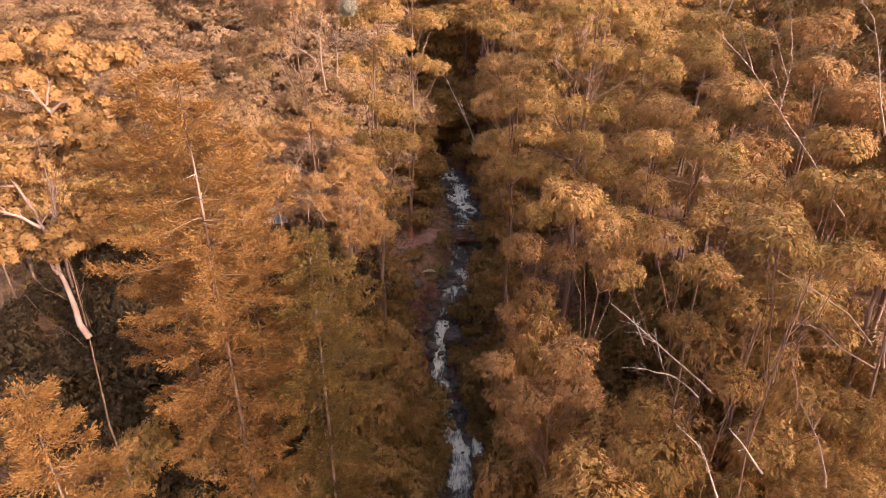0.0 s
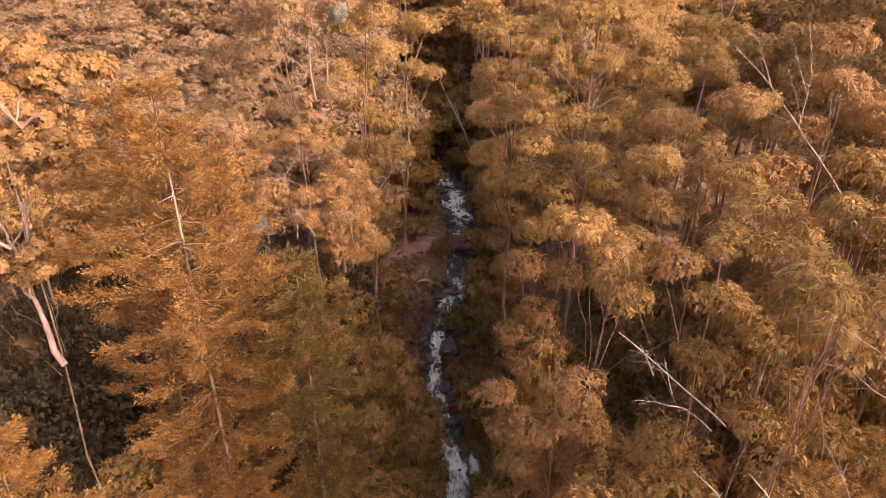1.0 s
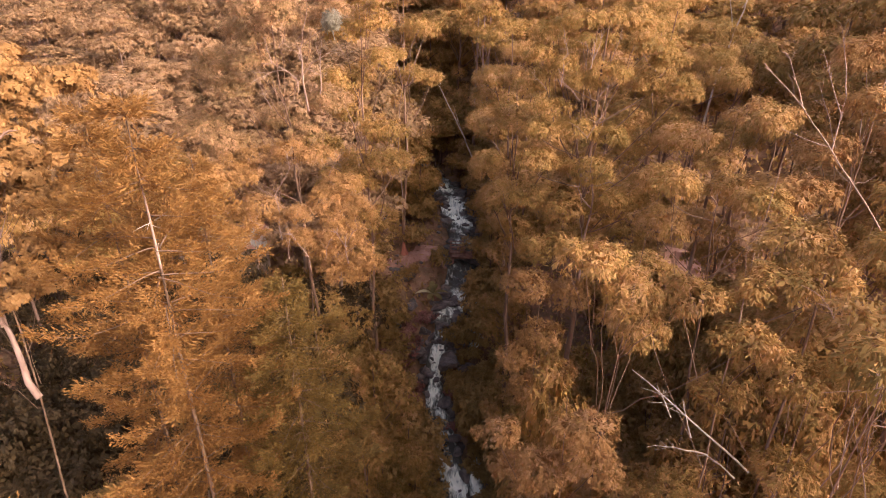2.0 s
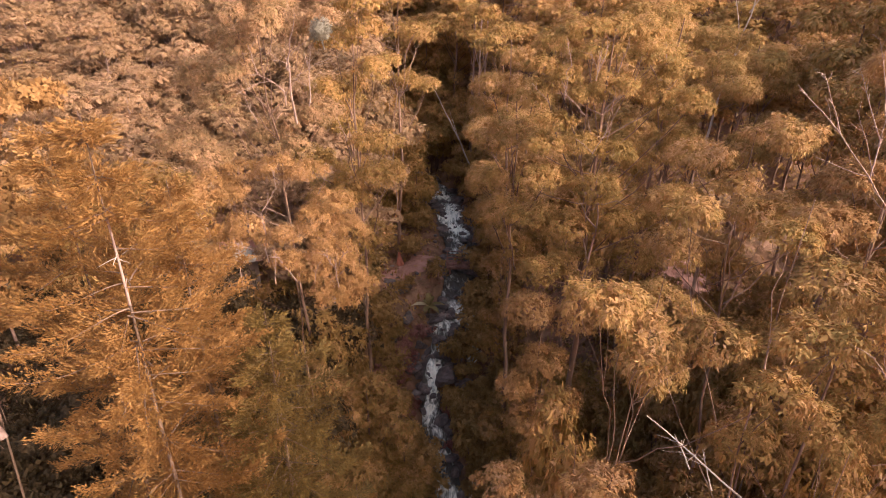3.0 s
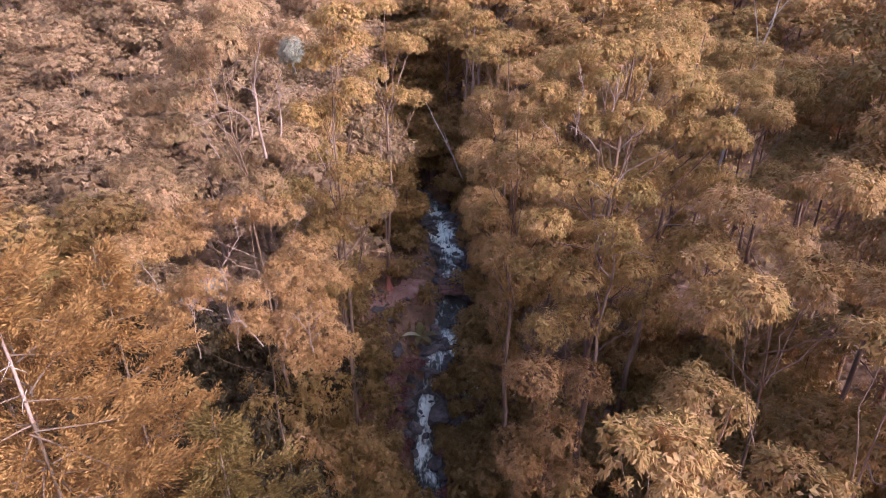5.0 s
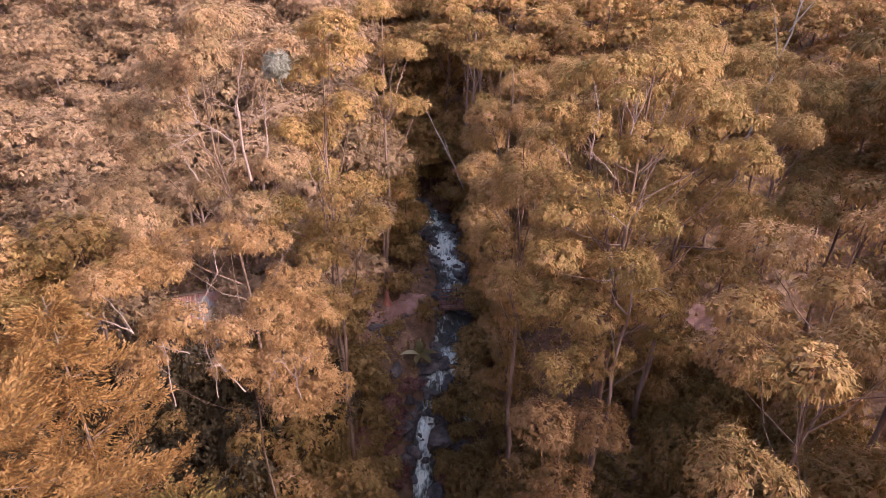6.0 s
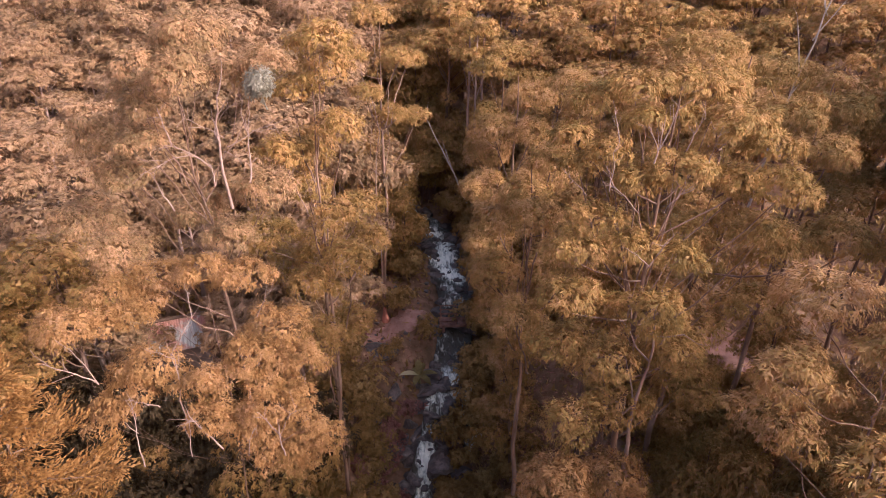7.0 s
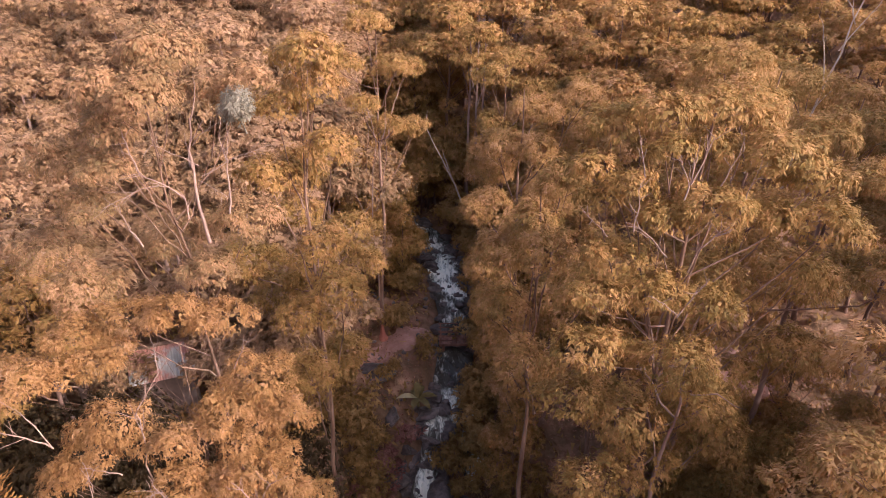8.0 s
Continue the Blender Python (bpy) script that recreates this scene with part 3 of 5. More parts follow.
for q, (x, y, k) in enumerate([(-2.0, 45.2, 1.15), (1.0, 44.6, 1.25), (2.2, 44.0, 0.9), (-1.6, 43.6, 0.8), (1.9, 46.6, 0.8), (2.6, 42.6, 0.7), (-2.2, 48.0, 0.7), (2.9, 48.6, 0.7), (1.2, 40.8, 0.75)]):
    b = new("boulder", ROCKS[q % 9])
    b.matrix_world = Matrix.LocRotScale((x, y, max(gz(x, y), float(bed_z(y)) - 0.2)), Euler((0.1, 0.15, q * 1.3)), (k, k * 0.85, k * 0.9))
    tagged(b, label="large dark wet boulder beside the white chute", category="boulder", group="boulders in the stream")

rng = np.random.default_rng(12)
for q in range(64):
    y = rng.uniform(60, 77) if q % 3 else rng.uniform(46.5, 52)
    x = float(bed_x(y)) + rng.uniform(-1.0, 1.0) * float(np.interp(y, ys, wid))
    k = rng.uniform(0.16, 0.46)
    b = new("boulder", ROCKS[q % 9])
    b.matrix_world = Matrix.LocRotScale((x, y, float(bed_z(y)) + 0.08), Euler((0, 0, rng.uniform(0, 6))), (k * 1.2, k, k))
    tagged(b, label="dark wet rock breaking the white water", category="boulder", group="boulders in the stream")

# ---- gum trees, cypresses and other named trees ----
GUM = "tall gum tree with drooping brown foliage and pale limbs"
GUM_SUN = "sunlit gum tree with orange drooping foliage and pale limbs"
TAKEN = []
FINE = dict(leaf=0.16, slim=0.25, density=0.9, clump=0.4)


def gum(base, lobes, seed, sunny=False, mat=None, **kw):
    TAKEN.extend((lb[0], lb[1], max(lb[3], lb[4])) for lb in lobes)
    return lobe_tree("gum_tree", GUM_SUN if sunny else GUM, base, lobes, mat or (M_EUC_LIT if sunny else M_EUC), seed, group="gum trees", bark=M_BARK_MID, **kw)


# bank on the sunny side
ORANGE_LOBES = [(-8.6, 31.7, 15.4, 1, 0.95, 0.6), (-7, 31.2, 15.9, 0.9, 0.85, 0.55), (-5.7, 31.5, 15.5, 1, 0.95, 0.6), (-10, 31.2, 15, 0.95, 0.9, 0.7), (-10.5, 29.2, 15.1, 1.1, 1.04, 0.55), (-9.1, 30.4, 14.7, 0.8, 0.76, 0.6), (-4.4, 29.7, 14.6, 1.05, 1, 0.65), (-3.6, 29.2, 13.7, 0.7, 0.66, 0.65), (-7.9, 28.6, 14, 1, 0.95, 0.6), (-8.6, 28.4, 13.4, 0.9, 0.85, 0.55), (-5.1, 28.9, 14.3, 0.85, 0.81, 0.6), (-6.2, 28, 13.9, 0.65, 0.62, 0.55), (-4.4, 27.9, 13.1, 0.9, 0.85, 0.45), (-6.1, 27.5, 13, 0.75, 0.71, 0.5), (-5.4, 27.9, 12.2, 0.7, 0.66, 0.55), (-4.3, 28, 10.9, 0.7, 0.66, 0.5), (-3, 28.6, 11.2, 0.7, 0.66, 0.5), (-3.8, 28.2, 12.2, 0.8, 0.76, 0.6), (-9.6, 28.4, 12.4, 0.7, 0.66, 0.5)]
ORANGE_LOBES += [((p[0] + q[0]) / 2, (p[1] + q[1]) / 2, (p[2] + q[2]) / 2 - 0.25, 0.62, 0.6, 0.42) for p, q in itertools.combinations(ORANGE_LOBES, 2) if 1.3 < math.dist(p[:3], q[:3]) < 1.95 and math.dist(((p[0] + q[0]) / 2, (p[1] + q[1]) / 2, (p[2] + q[2]) / 2), (-7.4, 29.9, 14.7)) > 1.4]
gum((-6.5, 30.6), ORANGE_LOBES, 101, True, mat=M_ORANGE, trunk_r=0.055, leaf=0.115, slim=0.21, clump=0.42, density=0.9,
    spars=[[(-6.88, 27.9, 12.6), (-7, 28.1, 14.88), 0.055], [(-7, 28.1, 14.8), (-6.31, 28.3, 15.9), 0.04], [(-6.31, 28.3, 15.9), (-6.43, 28.7, 16.5), 0.03], [(-9.05, 27.8, 14.1), (-10.14, 27.4, 15.1), 0.05], [(-9.05, 27.8, 14.1), (-9.57, 27.7, 15.4), 0.04], [(-5.56, 26.9, 12.4), (-6.28, 26.8, 13.7), 0.055], [(-7.25, 27.3, 13.6), (-7.86, 27.2, 13.9), 0.04], [(-3.91, 27, 12), (-3.89, 26.8, 13.3), 0.055], [(-3.95, 26.9, 12.9), (-4.44, 26.8, 13.8), 0.04], [(-3.9, 26.9, 12.9), (-3.31, 26.9, 14), 0.035], [(-4.81, 26.6, 12.4), (-4.5, 26.6, 13.4), 0.03], [(-7.6, 26.4, 12.3), (-7.7, 26.7, 14), 0.045], [(-4.9, 29.4, 15.2), (-4.3, 29.2, 16.2), 0.03], [(-6.29, 26.6, 12.5), (-6.2, 26.6, 13.7), 0.035]])
gum((-6.9, 34.6), [(-7, 33.6, 22.6, 1.25, 1.19, 0.95), (-8.3, 32.7, 21.9, 0.9, 0.85, 0.75), (-7.2, 32.5, 21.6, 1.05, 1, 0.9), (-8.5, 33, 20.7, 0.85, 0.81, 0.7), (-8.7, 33, 19.6, 0.9, 0.85, 0.6), (-10, 33.8, 18.2, 1, 0.95, 0.75), (-11, 34.8, 19.2, 1.2, 1.14, 0.9), (-8.3, 35.2, 16.3, 1.3, 1.23, 0.85), (-5.4, 34, 17.5, 1.2, 1.14, 0.9), (-12.4, 35, 16, 1.4, 1.33, 0.9), (-4.9, 34.6, 21.8, 0.85, 0.81, 0.65), (-6.2, 35.4, 21.2, 1, 0.95, 0.8), (-10.6, 33, 15.6, 1.2, 1.14, 0.9), (-6.6, 33.4, 16, 1, 0.95, 0.7), (-9.6, 35.6, 20.6, 1.1, 1.04, 0.9)], 102, True, trunk_r=0.10, leaf=0.13, slim=0.23, clump=0.4, spars=[[(-6.23, 32.7, 17.4), (-6.14, 32.8, 21.1), 0.12], [(-6.5, 32.3, 18.3), (-6.52, 32.4, 19), 0.06], [(-6.52, 32.4, 18.9), (-7.56, 32.2, 19.7), 0.06], [(-7.56, 32.2, 19.7), (-7.76, 32.2, 20.9), 0.05], [(-7.07, 32.1, 19.4), (-8.37, 31.5, 19), 0.035], [(-5.87, 32.3, 19.6), (-4.41, 32.2, 20.3), 0.035], [(-5.68, 33.4, 18), (-5.59, 33.6, 20.1), 0.07], [(-7.71, 31.8, 17.7), (-8.17, 31.8, 18.9), 0.05], [(-6, 32.5, 19.8), (-6.9, 31.9, 20.6), 0.03], [(-6.1, 32.5, 19.4), (-5.2, 32, 19.1), 0.025], [(-6.1, 32.6, 20.4), (-5.4, 32.2, 21), 0.03]])
gum((-4.0, 37.6), [(-3.5, 36.6, 22.2, 1.15, 1.09, 0.85), (-3.5, 37.4, 21, 1.15, 1.09, 1), (-4.9, 37.6, 20.3, 1.15, 1.09, 0.9), (-5.3, 37, 18, 1.2, 1.14, 0.8), (-4.4, 38.4, 18, 1, 0.95, 0.8), (-3, 36.6, 19, 1, 0.95, 0.9), (-3.1, 36.7, 13.3, 1.2, 1.14, 1), (-4.6, 36.4, 12.4, 1.2, 1.14, 1), (-3.4, 36.2, 15.6, 1, 0.95, 0.8), (-4.4, 36, 10, 1.2, 1.14, 1.1)], 103, True, mat=M_EUC, trunk_r=0.12, **FINE)
gum((-4.7, 40.6), [(-5, 40.5, 16.7, 1.15, 1.09, 0.9), (-5, 39.3, 15.6, 1.2, 1.14, 0.9), (-3.1, 40.8, 14, 1.2, 1.14, 1.1), (-2.9, 42.3, 11.6, 1.2, 1.14, 1.2), (-4.7, 40, 12.4, 1.4, 1.33, 1.1), (-6.9, 38.6, 13.7, 1.5, 1.42, 1.1), (-3.4, 38.8, 9, 1.1, 1.04, 1), (-4.9, 38.6, 7.6, 1.3, 1.23, 1.1), (-6.6, 40.6, 11, 1.4, 1.33, 1.1)], 104, **FINE)
terrace_gum = gum((-3.3, 56.2), [(-3, 53.6, 21.4, 1.5, 1.42, 0.9), (-1.5, 53.2, 19, 1.2, 1.14, 0.8), (-4.6, 53.4, 19.2, 1.3, 1.23, 0.9), (-3.4, 52.6, 17, 1.2, 1.14, 0.8), (-2.4, 55.4, 14.8, 1.2, 1.14, 0.9), (-1.7, 54, 15.4, 0.9, 0.85, 0.7), (-1.1, 58.8, 18, 1.6, 1.52, 1.1), (-0.6, 58.6, 14, 1.2, 1.14, 1), (-4.4, 54.4, 13, 1.3, 1.23, 1)], 105, trunk_r=0.16, lean=(0.2, -0.6), clump=0.4, spars=[[(-2.9, 53.3, 3.5), (-3, 53, 16.2), 0.11], [(-3, 53.1, 13), (-1.9, 52.6, 15.2), 0.035], [(-2.95, 53.1, 10), (-2.3, 52.7, 11.6), 0.03]])
flare = Sheaf()
flare.tube([(0.15, -0.5, 0.1), (0.12, -0.45, 0.45), (0.1, -0.4, 0.85), (0.1, -0.4, 1.3)], [0.42, 0.27, 0.17, 0.12], 9)
part("root_flare", flare, M_ROOT, terrace_gum, "reddish flared foot of the trunk")
# bank on the shaded side
gum((7.2, 30.9), [(5.2, 31.6, 21.08, 1, 0.95, 0.65), (6.2, 30.9, 21.58, 0.95, 0.9, 0.55), (7.6, 31.2, 21.58, 1.15, 1.09, 0.6), (8.9, 31.6, 21.18, 0.85, 0.81, 0.55), (6.5, 30.5, 20.78, 0.7, 0.66, 0.42), (7.7, 31, 20.68, 0.75, 0.71, 0.5), (9, 30.3, 20.68, 1.15, 1.09, 0.6), (9.9, 30, 20.08, 0.85, 0.81, 0.52), (7.3, 29.6, 19.58, 1.1, 1.04, 0.58), (10.5, 30.1, 18.78, 1.2, 1.14, 0.72), (9.2, 30.2, 19.08, 0.75, 0.71, 0.5), (5.4, 30.3, 19.88, 0.75, 0.71, 0.48), (4.6, 30.9, 20.18, 0.8, 0.76, 0.5), (4.8, 30.7, 19.38, 0.65, 0.62, 0.5), (5, 29.7, 18.18, 0.85, 0.81, 0.5), (6.2, 29.8, 19.18, 0.8, 0.76, 0.55), (6.1, 29.8, 17.18, 1.1, 1.04, 0.58), (4.6, 29.6, 17.18, 0.95, 0.9, 0.65), (10.6, 30.7, 17.18, 0.95, 0.9, 0.6), (8.4, 31.4, 16.78, 1.1, 1.04, 0.7), (9.6, 31.9, 15.78, 1.2, 1.14, 0.8), (7.6, 29.6, 16.88, 0.9, 0.85, 0.55), (6.6, 28.6, 15.58, 1.2, 1.14, 0.75), (4.3, 28.9, 15.98, 1, 0.95, 0.65), (4.3, 29.1, 14.18, 1, 0.95, 0.75), (5.6, 28.8, 13.78, 1.2, 1.14, 0.85), (7.7, 29.1, 13.88, 1.2, 1.14, 0.85), (9.2, 31, 13.38, 1.3, 1.23, 0.85), (9.2, 30.5, 11.48, 1.3, 1.23, 0.85), (4.5, 27.9, 12.18, 1, 0.95, 0.75), (6.4, 29.1, 11.88, 1.2, 1.14, 0.85), (11.6, 31.6, 16.18, 1.1, 1.04, 0.75), (11.2, 31, 14.28, 1.2, 1.14, 0.8)], 111, trunk_r=0.2, leaf=0.135, slim=0.22, density=0.95, clump=0.42, spars=[[(6.4, 29.3, 19.9), (6.53, 29.3, 21), 0.05], [(6.45, 29.3, 20.2), (6.04, 29.2, 21), 0.035], [(6.5, 29.3, 20.3), (6.8, 29.2, 21.4), 0.04], [(5.99, 28.7, 18.7), (4.87, 28.7, 19.6), 0.04], [(6.67, 28.7, 18.7), (7.27, 28.6, 19.5), 0.045], [(7.28, 29.4, 20.2), (7.52, 29.2, 21.1), 0.04], [(5.17, 29, 19.2), (5.17, 29, 20.3), 0.04], [(4.59, 29, 19.1), (4.01, 29, 19.7), 0.03], [(5.47, 29.6, 20.4), (5.22, 29.5, 21.3), 0.035], [(6.36, 28.4, 17.2), (6.9, 28.3, 18.3), 0.045], [(8.05, 29.6, 19.8), (8.11, 29.4, 20.6), 0.03], [(6.4, 28.5, 17.2), (5.7, 28.2, 17.8), 0.035], [(6.6, 28.6, 9.5), (6.7, 28.2, 15.2), 0.16]])
gum((4.8, 44.8), [(5.7, 46, 18, 1.5, 1.42, 0.9), (3.9, 44.6, 16.7, 1.5, 1.42, 1), (3.6, 46.2, 14.9, 1.5, 1.42, 1), (5.4, 43.2, 16.9, 1.2, 1.14, 0.9), (3.3, 43.2, 14, 1.5, 1.42, 1.2), (7.2, 42.8, 19.4, 1.2, 1.14, 0.8), (3.4, 42.2, 11.4, 1.4, 1.33, 1.3), (6.6, 43.4, 14.6, 1.6, 1.52, 1.1)], 113, leaf=0.14, slim=0.22, clump=0.4)
gum((4.6, 36.2), [(5.1, 36.3, 17.7, 1.1, 1.04, 0.8), (3.9, 35, 16.8, 1.1, 1.04, 0.75), (3, 34.9, 15.8, 1.15, 1.09, 0.8), (4, 32.6, 16.9, 1.1, 1.04, 0.75), (2.9, 34.8, 13.7, 1.3, 1.23, 1), (3.4, 32, 13.3, 1.1, 1.04, 0.95), (3.2, 35, 11.8, 1.2, 1.14, 1.1), (4.4, 36, 9.4, 1.2, 1.14, 1.2), (5.8, 34.2, 14.6, 1.3, 1.23, 1)], 114, clump=0.4, leaf=0.14, slim=0.22)
gum((12.0, 38.6), [(12.1, 40.2, 21.3, 1.7, 1.61, 0.8), (13.8, 42.5, 20.3, 1.8, 1.71, 1), (15.5, 38.5, 18.6, 1.6, 1.52, 1.1), (13, 37.6, 14.4, 1.4, 1.33, 1), (10.6, 35.6, 16.1, 1, 0.95, 0.75), (14.9, 34.9, 18.2, 1.3, 1.23, 0.9), (14.3, 31.8, 16.2, 1.3, 1.23, 0.9), (9.7, 33.6, 21.2, 1.2, 1.14, 0.65), (11.2, 35.4, 18.6, 1.3, 1.23, 0.9), (12.8, 36.6, 16.6, 1.3, 1.23, 0.9)], 112, leaf=0.145, slim=0.22, clump=0.4)
gum((17.6, 41.6), [(17.8, 44.6, 19.4, 2, 1.9, 1.1), (18.4, 39.4, 18.6, 1.5, 1.42, 1), (19.4, 39.4, 14.5, 1.4, 1.33, 1.1), (21, 42.6, 17, 1.7, 1.61, 1.1), (22.4, 44, 14, 1.7, 1.61, 1.1), (16.4, 37.4, 13.6, 1.4, 1.33, 1)], 127, leaf=0.16, slim=0.22, clump=0.4)
gum((6.5, 63.5), [(5.4, 62.5, 16.7, 1.7, 1.61, 1.1), (6.9, 65.3, 17.4, 1.7, 1.61, 1.1), (5.2, 61.2, 13.4, 1.5, 1.42, 1.1), (8.6, 64, 15.4, 1.7, 1.61, 1.2), (4.8, 62.6, 10.2, 1.5, 1.42, 1.1), (7.4, 61.6, 11.8, 1.6, 1.52, 1.2)], 128, leaf=0.18, slim=0.36, clump=0.42)
gum((4.8, 27.2), [(3.9, 26.7, 11.0, 1.2, 1.1, 0.9), (6.0, 27.7, 9.9, 1.2, 1.2, 0.9), (4.7, 26.3, 8.6, 1.1, 1.0, 0.8), (3.5, 25.8, 7.9, 1.0, 0.9, 0.7), (3.9, 25.4, 6.4, 0.9, 0.9, 0.7), (5.4, 25.8, 6.9, 1.0, 0.9, 0.7)], 115, True, mat=M_ORANGE, trunk_r=0.09, leaf=0.14, slim=0.22, clump=0.38)
gum((4.4, 21.0), [(4.0, 20.4, 7.3, 0.9, 0.9, 0.65), (5.0, 21.0, 6.2, 1.0, 0.9, 0.7), (3.4, 21.2, 5.4, 0.9, 0.9, 0.7), (4.6, 20.2, 4.2, 1.0, 1.0, 0.8)], 130, trunk_r=0.06, leaf=0.14, slim=0.22, clump=0.4)
gum((5.2, 41.4), [(4.2, 39.4, 8.6, 1.1, 1.0, 0.8), (4.0, 40.2, 6.0, 1.1, 1.1, 0.85), (4.9, 41.0, 3.6, 1.2, 1.1, 0.9), (5.0, 41.3, 1.2, 1.1, 1.0, 0.8), (3.8, 41.2, 1.6, 0.8, 0.8, 0.6), (5.4, 40.4, 9.6, 1.1, 1.0, 0.8), (6.0, 40.2, 6.4, 1.2, 1.1, 0.9)], 131, trunk_r=0.09, leaf=0.14, slim=0.22, clump=0.4)
gum((4.6, 51.4), [(4.4, 51.0, 3.0, 1.1, 1.0, 0.8), (5.2, 51.4, 4.6, 1.2, 1.1, 0.9), (3.9, 51.3, 1.2, 0.9, 0.8, 0.7), (5.2, 51.0, 0.9, 1.1, 1.0, 0.8)], 132, trunk_r=0.08, leaf=0.14, slim=0.22, clump=0.4)
gum((10.4, 23.6), [(8, 23.9, 16.9, 0.95, 0.9, 0.65), (10.2, 24.2, 17.4, 0.8, 0.76, 0.5), (9.3, 25.4, 17.9, 1.2, 1.14, 0.75), (11.1, 23.6, 19.1, 1.1, 1.04, 0.75), (9.6, 22, 17.2, 0.85, 0.81, 0.55), (11.4, 21.4, 17.2, 0.9, 0.85, 0.6), (10.8, 27.4, 13.6, 1.1, 1.04, 0.9), (12.6, 26, 15.4, 1.4, 1.33, 1), (12.4, 23.6, 16.2, 1.1, 1.04, 0.8), (8.8, 25.2, 14.6, 1.2, 1.14, 0.8)], 117, trunk_r=0.09, leaf=0.14, slim=0.22, clump=0.4)
gum((12.6, 20.6), [(12.5, 21.3, 21.5, 1.1, 1.04, 0.7), (11.7, 19.5, 20.5, 1, 0.95, 0.6), (12.9, 18.7, 19.8, 0.85, 0.81, 0.5), (11.2, 20.1, 19, 0.95, 0.9, 0.65), (10.2, 19, 18.2, 0.95, 0.9, 0.6), (14, 20.4, 19.4, 1.2, 1.14, 0.8)], 116, True, mat=M_ORANGE, trunk_r=0.08, leaf=0.135, slim=0.22, clump=0.4)
gum((8.6, 17.4), [(8.2, 15.6, 18.3, 1, 0.95, 0.55), (7.2, 14.4, 17.9, 0.9, 0.85, 0.48), (8.7, 18.3, 18.2, 0.8, 0.76, 0.5), (10.2, 15.2, 19.5, 0.85, 0.81, 0.52), (7, 20, 18.1, 0.8, 0.76, 0.55), (9.6, 16.4, 16.9, 0.9, 0.85, 0.55), (6.9, 20.9, 14.6, 1.3, 1.23, 0.8)], 118, True, mat=M_EUC, trunk_r=0.06, leaf=0.14, slim=0.22, clump=0.4)
gum((8.0, 12.2), [(9.3, 13.9, 18.8, 0.95, 0.9, 0.52), (6.4, 10.8, 19.2, 0.65, 0.62, 0.42), (5.7, 9.4, 19.5, 0.6, 0.57, 0.42), (9.7, 12.9, 19.1, 0.75, 0.71, 0.5), (9.8, 13, 17.2, 0.75, 0.71, 0.5), (9.4, 14, 15.7, 0.8, 0.76, 0.52), (8.4, 11.4, 18.1, 0.8, 0.76, 0.5)], 119, True, mat=M_EUC, leaf=0.13, slim=0.22, trunk_r=0.055, clump=0.4, spars=[[(10.57, 12.1, 14.8), (8.32, 12.2, 16.1), 0.05], [(10.33, 12.3, 15.4), (8.4, 12.6, 17), 0.05], [(10.7, 12.1, 14.9), (10.6, 12.6, 16.6), 0.06], [(9.3, 10.9, 12.2), (9.29, 12.3, 13.4), 0.05], [(7.76, 12.9, 17.6), (7.29, 13.2, 18.4), 0.03], [(9.1, 12.4, 13.4), (8.7, 12.6, 15), 0.045]])
gum((4.6, 17.8), [(3.5, 15.9, 17.8, 0.85, 0.81, 0.5), (4.2, 16.9, 17.2, 0.85, 0.81, 0.5), (4.7, 16, 16.8, 0.8, 0.76, 0.48), (5.3, 17.2, 15.4, 0.9, 0.85, 0.55), (6.6, 16.8, 16.2, 0.9, 0.85, 0.55), (6, 18.6, 14, 1, 0.95, 0.62), (7.5, 15.4, 15.8, 0.8, 0.76, 0.48)], 120, True, mat=M_EUC, trunk_r=0.055, leaf=0.14, slim=0.22, clump=0.4)
gum((7.8, 15.0), [(8.7, 14.5, 12.4, 0.85, 0.81, 0.62), (9.3, 13.4, 11, 0.8, 0.76, 0.55), (11.6, 13.3, 12.4, 0.85, 0.81, 0.6), (8.2, 17.4, 12.6, 0.8, 0.76, 0.55), (6.7, 15.9, 10.3, 0.85, 0.81, 0.58), (7.2, 15, 8.5, 1, 0.95, 0.68), (10.3, 13.8, 12.6, 0.75, 0.71, 0.55), (9.6, 16.2, 14, 1, 0.95, 0.6), (10.6, 11.6, 10.6, 1, 0.95, 0.7), (11.2, 15.6, 14.6, 1, 0.95, 0.7)], 122, trunk_r=0.055, leaf=0.135, slim=0.22, clump=0.4)
gum((4.3, 16.6), [(4.1, 15.9, 12.5, 0.85, 0.81, 0.6), (5.4, 17, 8.3, 1.3, 1.23, 0.85), (3.2, 17.2, 9.8, 0.9, 0.85, 0.7), (4.6, 16.6, 10.6, 0.9, 0.85, 0.6), (2.8, 17.6, 8, 0.8, 0.76, 0.6), (1.9, 18.2, 10.4, 0.75, 0.71, 0.5), (2.3, 18.6, 8.6, 0.7, 0.66, 0.5), (3.4, 18.2, 6.6, 0.9, 0.85, 0.65), (4.6, 18.4, 6.2, 0.9, 0.85, 0.65)], 121, True, mat=M_ORANGE, trunk_r=0.06, leaf=0.135, slim=0.22, clump=0.4)

# extra gum added off to the side to cast shade on the right bank
gum((17.4, 19.6), [(16.6, 18.8, 17.6, 1.9, 1.7, 1.3), (18.6, 20.0, 18.0, 1.9, 1.7, 1.3), (15.2, 20.6, 15.8, 1.7, 1.6, 1.2)], 126, leaf=0.13, trunk_r=0.09)

